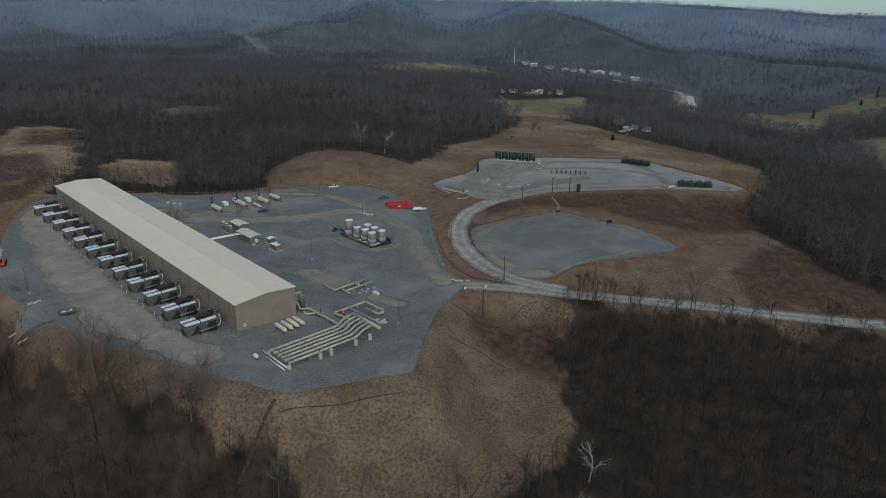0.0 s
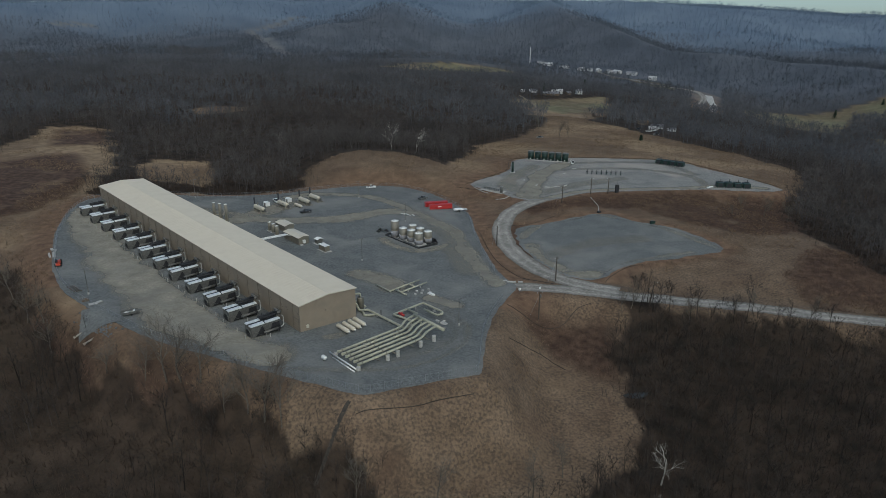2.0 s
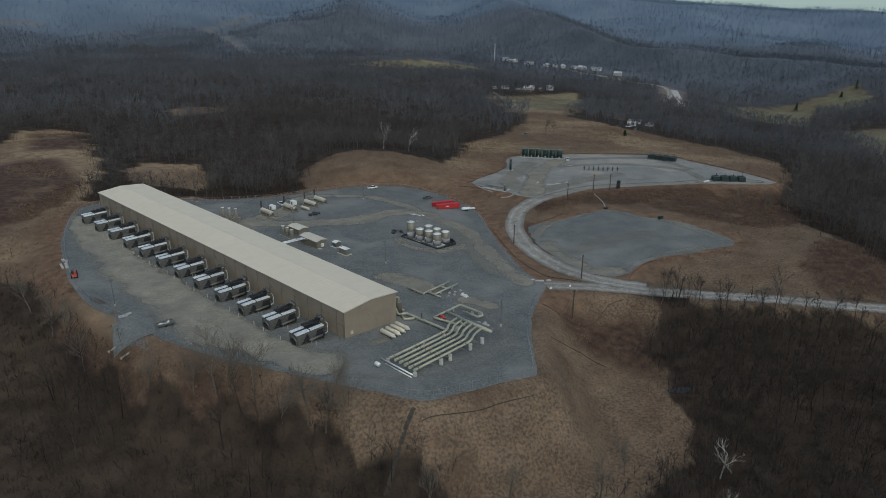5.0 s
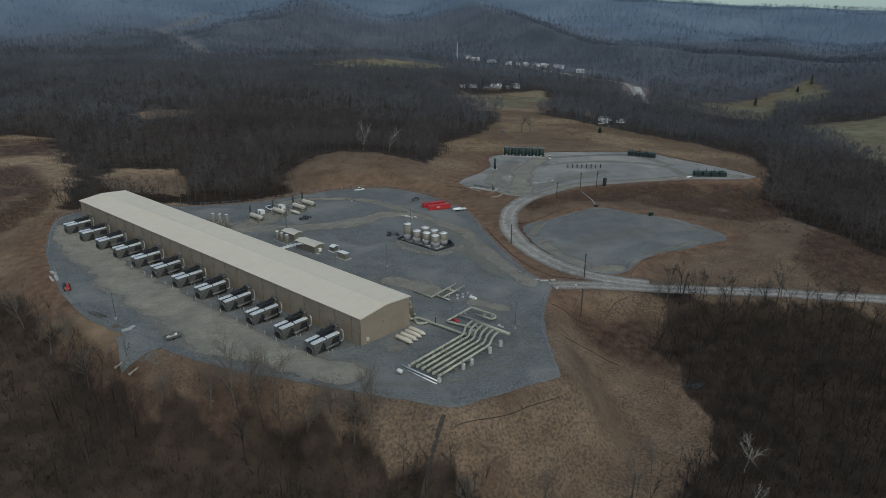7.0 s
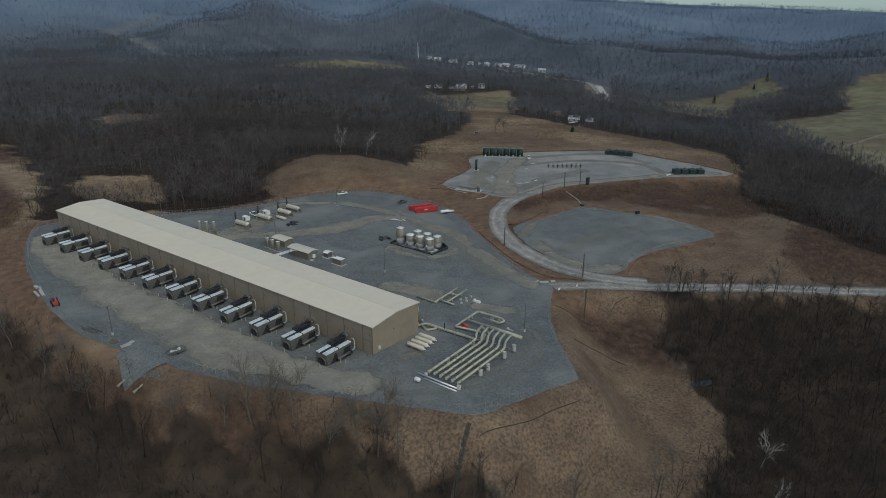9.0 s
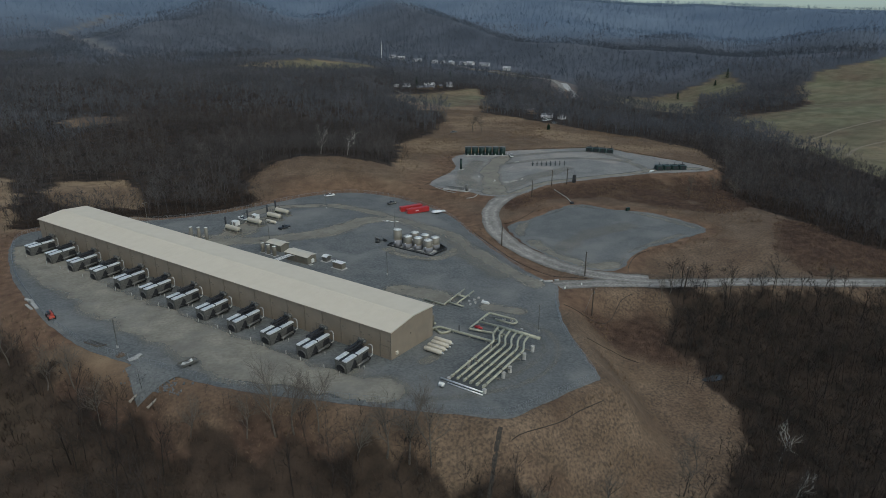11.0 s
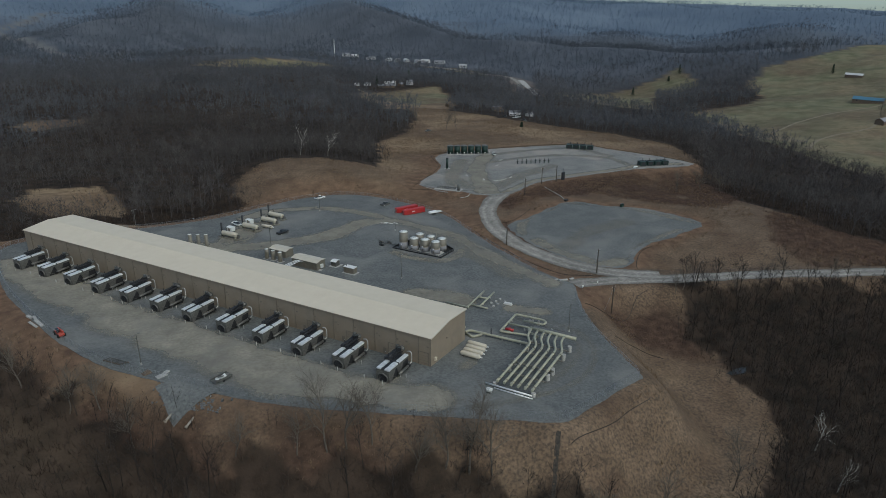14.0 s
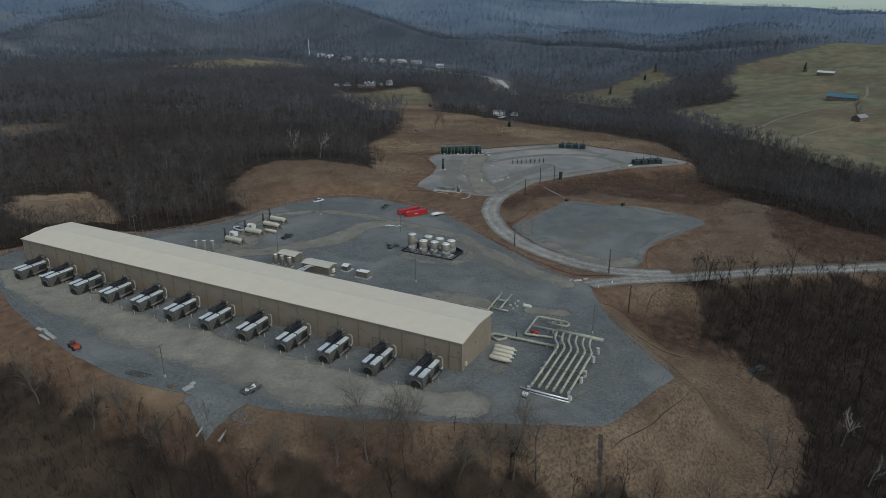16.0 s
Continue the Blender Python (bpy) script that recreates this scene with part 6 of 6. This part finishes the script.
LONE = [(-97, 174, 18), (-92.5, 173, 18), (-86.5, 171.5, 15), (-71, 162, 17), (-66, 159.5, 19), (-61, 157.5, 16), (-104, 176, 12), (-78, 164, 12), (50, 235.2, 10), (46.5, 234.8, 7),
        (86, 230.5, 8), (92, 229.5, 9), (-150, 208, 12), (-158, 212, 13), (-142, 196, 12), (-118, 182, 11), (-172, 228, 13), (77, 590, 15), (84, 586, 13), (66, 640, 14),
        (120, 690, 12), (140, 362, 9), (150, 355, 9), (160, 350, 10), (158, 368, 9), (132, 352, 8), (110, 224, 9), (70, 230, 7), (-20, 146, 12), (5, 150, 13), (-40, 142, 12), (14, 158, 10), (545, 575, 18), (530, 560, 14)]
for k, (x, y, h) in enumerate(LONE):
    make_tree(x, y, h, 100 + k, "near_bark", "bare brown deciduous tree on the slope" if y < 300 else "bare brown deciduous tree in the field")
for k, (x, y, h) in enumerate([(41, 158, 14), (-58, 500, 19), (-40, 498, 17), (34, 143, 10)]):
    make_tree(x, y, h, 300 + k, "pale_bark", "pale-barked bare sycamore among dark woods", (0.1, 0), 3)


def make_conifer(x, y, h, seed):
    rng = np.random.default_rng(seed)
    t = empty("conifer", Matrix.Translation((x, y, at_ground(x, y) - 0.2)), "dark evergreen conifer standing in a field", "tree")
    part("trunk", tube([(0, 0, 0), (0, 0, h)], 0.25, 6, None, 0.03), "near_bark", t)
    n = 900
    z = h * (0.1 + 0.88 * rng.random(n))
    r = (h - z) * 0.28 * np.sqrt(rng.random(n)) + 0.1
    a = rng.random(n) * 2 * np.pi
    p = np.stack([r * np.cos(a), r * np.sin(a), z], -1)
    d1 = np.stack([np.cos(a), np.sin(a), -0.4 + 0 * a], -1) * (0.5 + 0.8 * rng.random((n, 1)))
    d2 = np.stack([-np.sin(a), np.cos(a), 0 * a], -1) * 0.35
    tri = np.stack([p - d2, p + d2, p + d1], 1).reshape(-1, 3)
    ob = quick_mesh("foliage", tri, np.arange(len(tri)).reshape(-1, 3), M["conifer"])
    ob.parent = t
    return t


for k, (x, y, h) in enumerate([(532, 1004, 13), (629, 1023, 16), (197, 1120, 15), (146, 590, 5), (120, 1015, 14), (745, 830, 14), (600, 1010, 9)]):
    make_conifer(x, y, h, 400 + k)


# ---- houses and barns down the valley ----
def house(x, y, turn, lx, ly, wall, rise, label, wall_mat, roof_mat, group="houses in the valley", category="house"):
    return gabled("farm_house" if category == "house" else "barn", spot_on(x, y, turn, 0), lx, ly, wall, rise, label, category, wall_mat, roof_mat, 0.5, 1, group, 2)


for x, y, turn, lx, ly, w, rs, wm, rm in ((103, 1005, 10, 10, 7, 3, 1.6, "siding", "shingle"), (127, 992, -5, 22, 8, 3, 2, "brown", "shingle"), (138, 1012, 5, 14, 8, 4, 2.4, "siding", "siding"), (172, 1030, 20, 8, 7, 5, 2.4, "siding", "shingle"), (154, 1014, 40, 7, 5, 2.6, 1.4, "brown", "shingle"), (88, 1000, 0, 6, 5, 2.5, 1.2, "siding", "siding"),
                                      (149, 791, 30, 7, 5, 3, 1.5, "brown", "brown"), (193, 756, 10, 9, 6, 3, 1.5, "brown", "shingle"), (186, 735, 0, 10, 6, 3, 1.5, "brown", "brown"), (196, 715, -20, 12, 6, 2.6, 1.4, "siding", "shingle"),
                                      (188, 700, -15, 9, 4, 2.4, 0.8, "siding", "siding"), (206, 700, 30, 8, 5, 2.5, 1.2, "siding", "shingle"), (519, 549, 10, 14, 9, 4, 2.5, "brown", "shingle")):
    house(x, y, turn, lx, ly, w, rs, "small house with a pale or grey gabled roof", wm, rm)
house(622, 658, -58, 32, 13, 4, 2.5, "long barn with a blue metal roof", "brown", "blue_roof", "barns on the hill", "barn")
house(745, 793, -60, 22, 8, 3.5, 2, "long low barn with a white roof", "brown", "siding", "barns on the hill", "barn")
for k, (x, y) in enumerate(((182, 1546), (196, 1530), (225, 1500), (253, 1461), (268, 1450), (284, 1440), (299, 1410), (312, 1400), (335, 1380), (350, 1290))):
    house(x, y, 17 * k, 14 + 3 * (k % 3), 9, 5, 2, "distant pale building in the valley village", "siding", "siding" if k % 2 else "shingle", "village buildings")
mast = empty("radio_mast", spot_on(159, 1550, 0, 0), "tall thin pale mast above the village", "mast")
part("shaft", tube([(0, 0, -1), (0, 0, 34)], 0.9, 8, None, 0.5), "white", mast)
for k, (x, y) in enumerate(((172, 660), (164, 668), (169, 631), (180, 672), (176, 648), (61, 592))):
    make_pickup(("white", "black", "dull_steel")[k % 3], "parked vehicle in the farm yard", spot_on(x, y, 40 * k, 0), "vehicle")
ribbon("valley_road", VALLEY_ROAD, 5.0, "road", 0.6, "pale road winding down the valley")
# matte pale strip: the water's glint painted as colour
ribbon("stream", STREAM, 5.5, "concrete", 0.7, "shallow stream among trees, its glint painted as pale colour")
for line in ([(410, 578), (455, 602), (503, 619), (571, 629), (643, 646), (700, 690)], [(367, 489), (410, 522), (449, 540), (495, 542), (519, 556)]):
    ribbon("farm_lane", np.array(line, float), 1.5, "lane", 0.3, "faint dirt lane across the pasture")
ribbon("hill_lane", np.array([(81, 964), (88, 910), (91, 864), (84, 820)], float), 1.8, "lane", 0.3, "pale lane down the farm meadow")


# a faint trench line and a worn wheel rut down the front slope, as narrow strips of bare soil
ribbon("soil_rut", np.array([(-43, 159), (-45, 155.5), (-48.5, 150), (-51, 146)], float), 0.45, "silt", 0.05, "dark bare rut down the grass slope")

# drain pipes down the banks of the upper pad
for line in ([(17, 377), (13.5, 372), (9, 371)], [(-2, 397), (2, 388), (6, 383)], [(62.5, 378), (64, 366), (62, 354)]):
    pts = rounded(line, False, 6)
    z = ground(pts[:, 0], pts[:, 1]) + 0.2
    tagged(mesh_object("drain_pipe", tube([(a, b, c) for (a, b), c in zip(pts, z)], 0.22, 8), "concrete", None, "", True), "pale drain pipe lying down the bank", "pipe", "drain pipes on the banks")
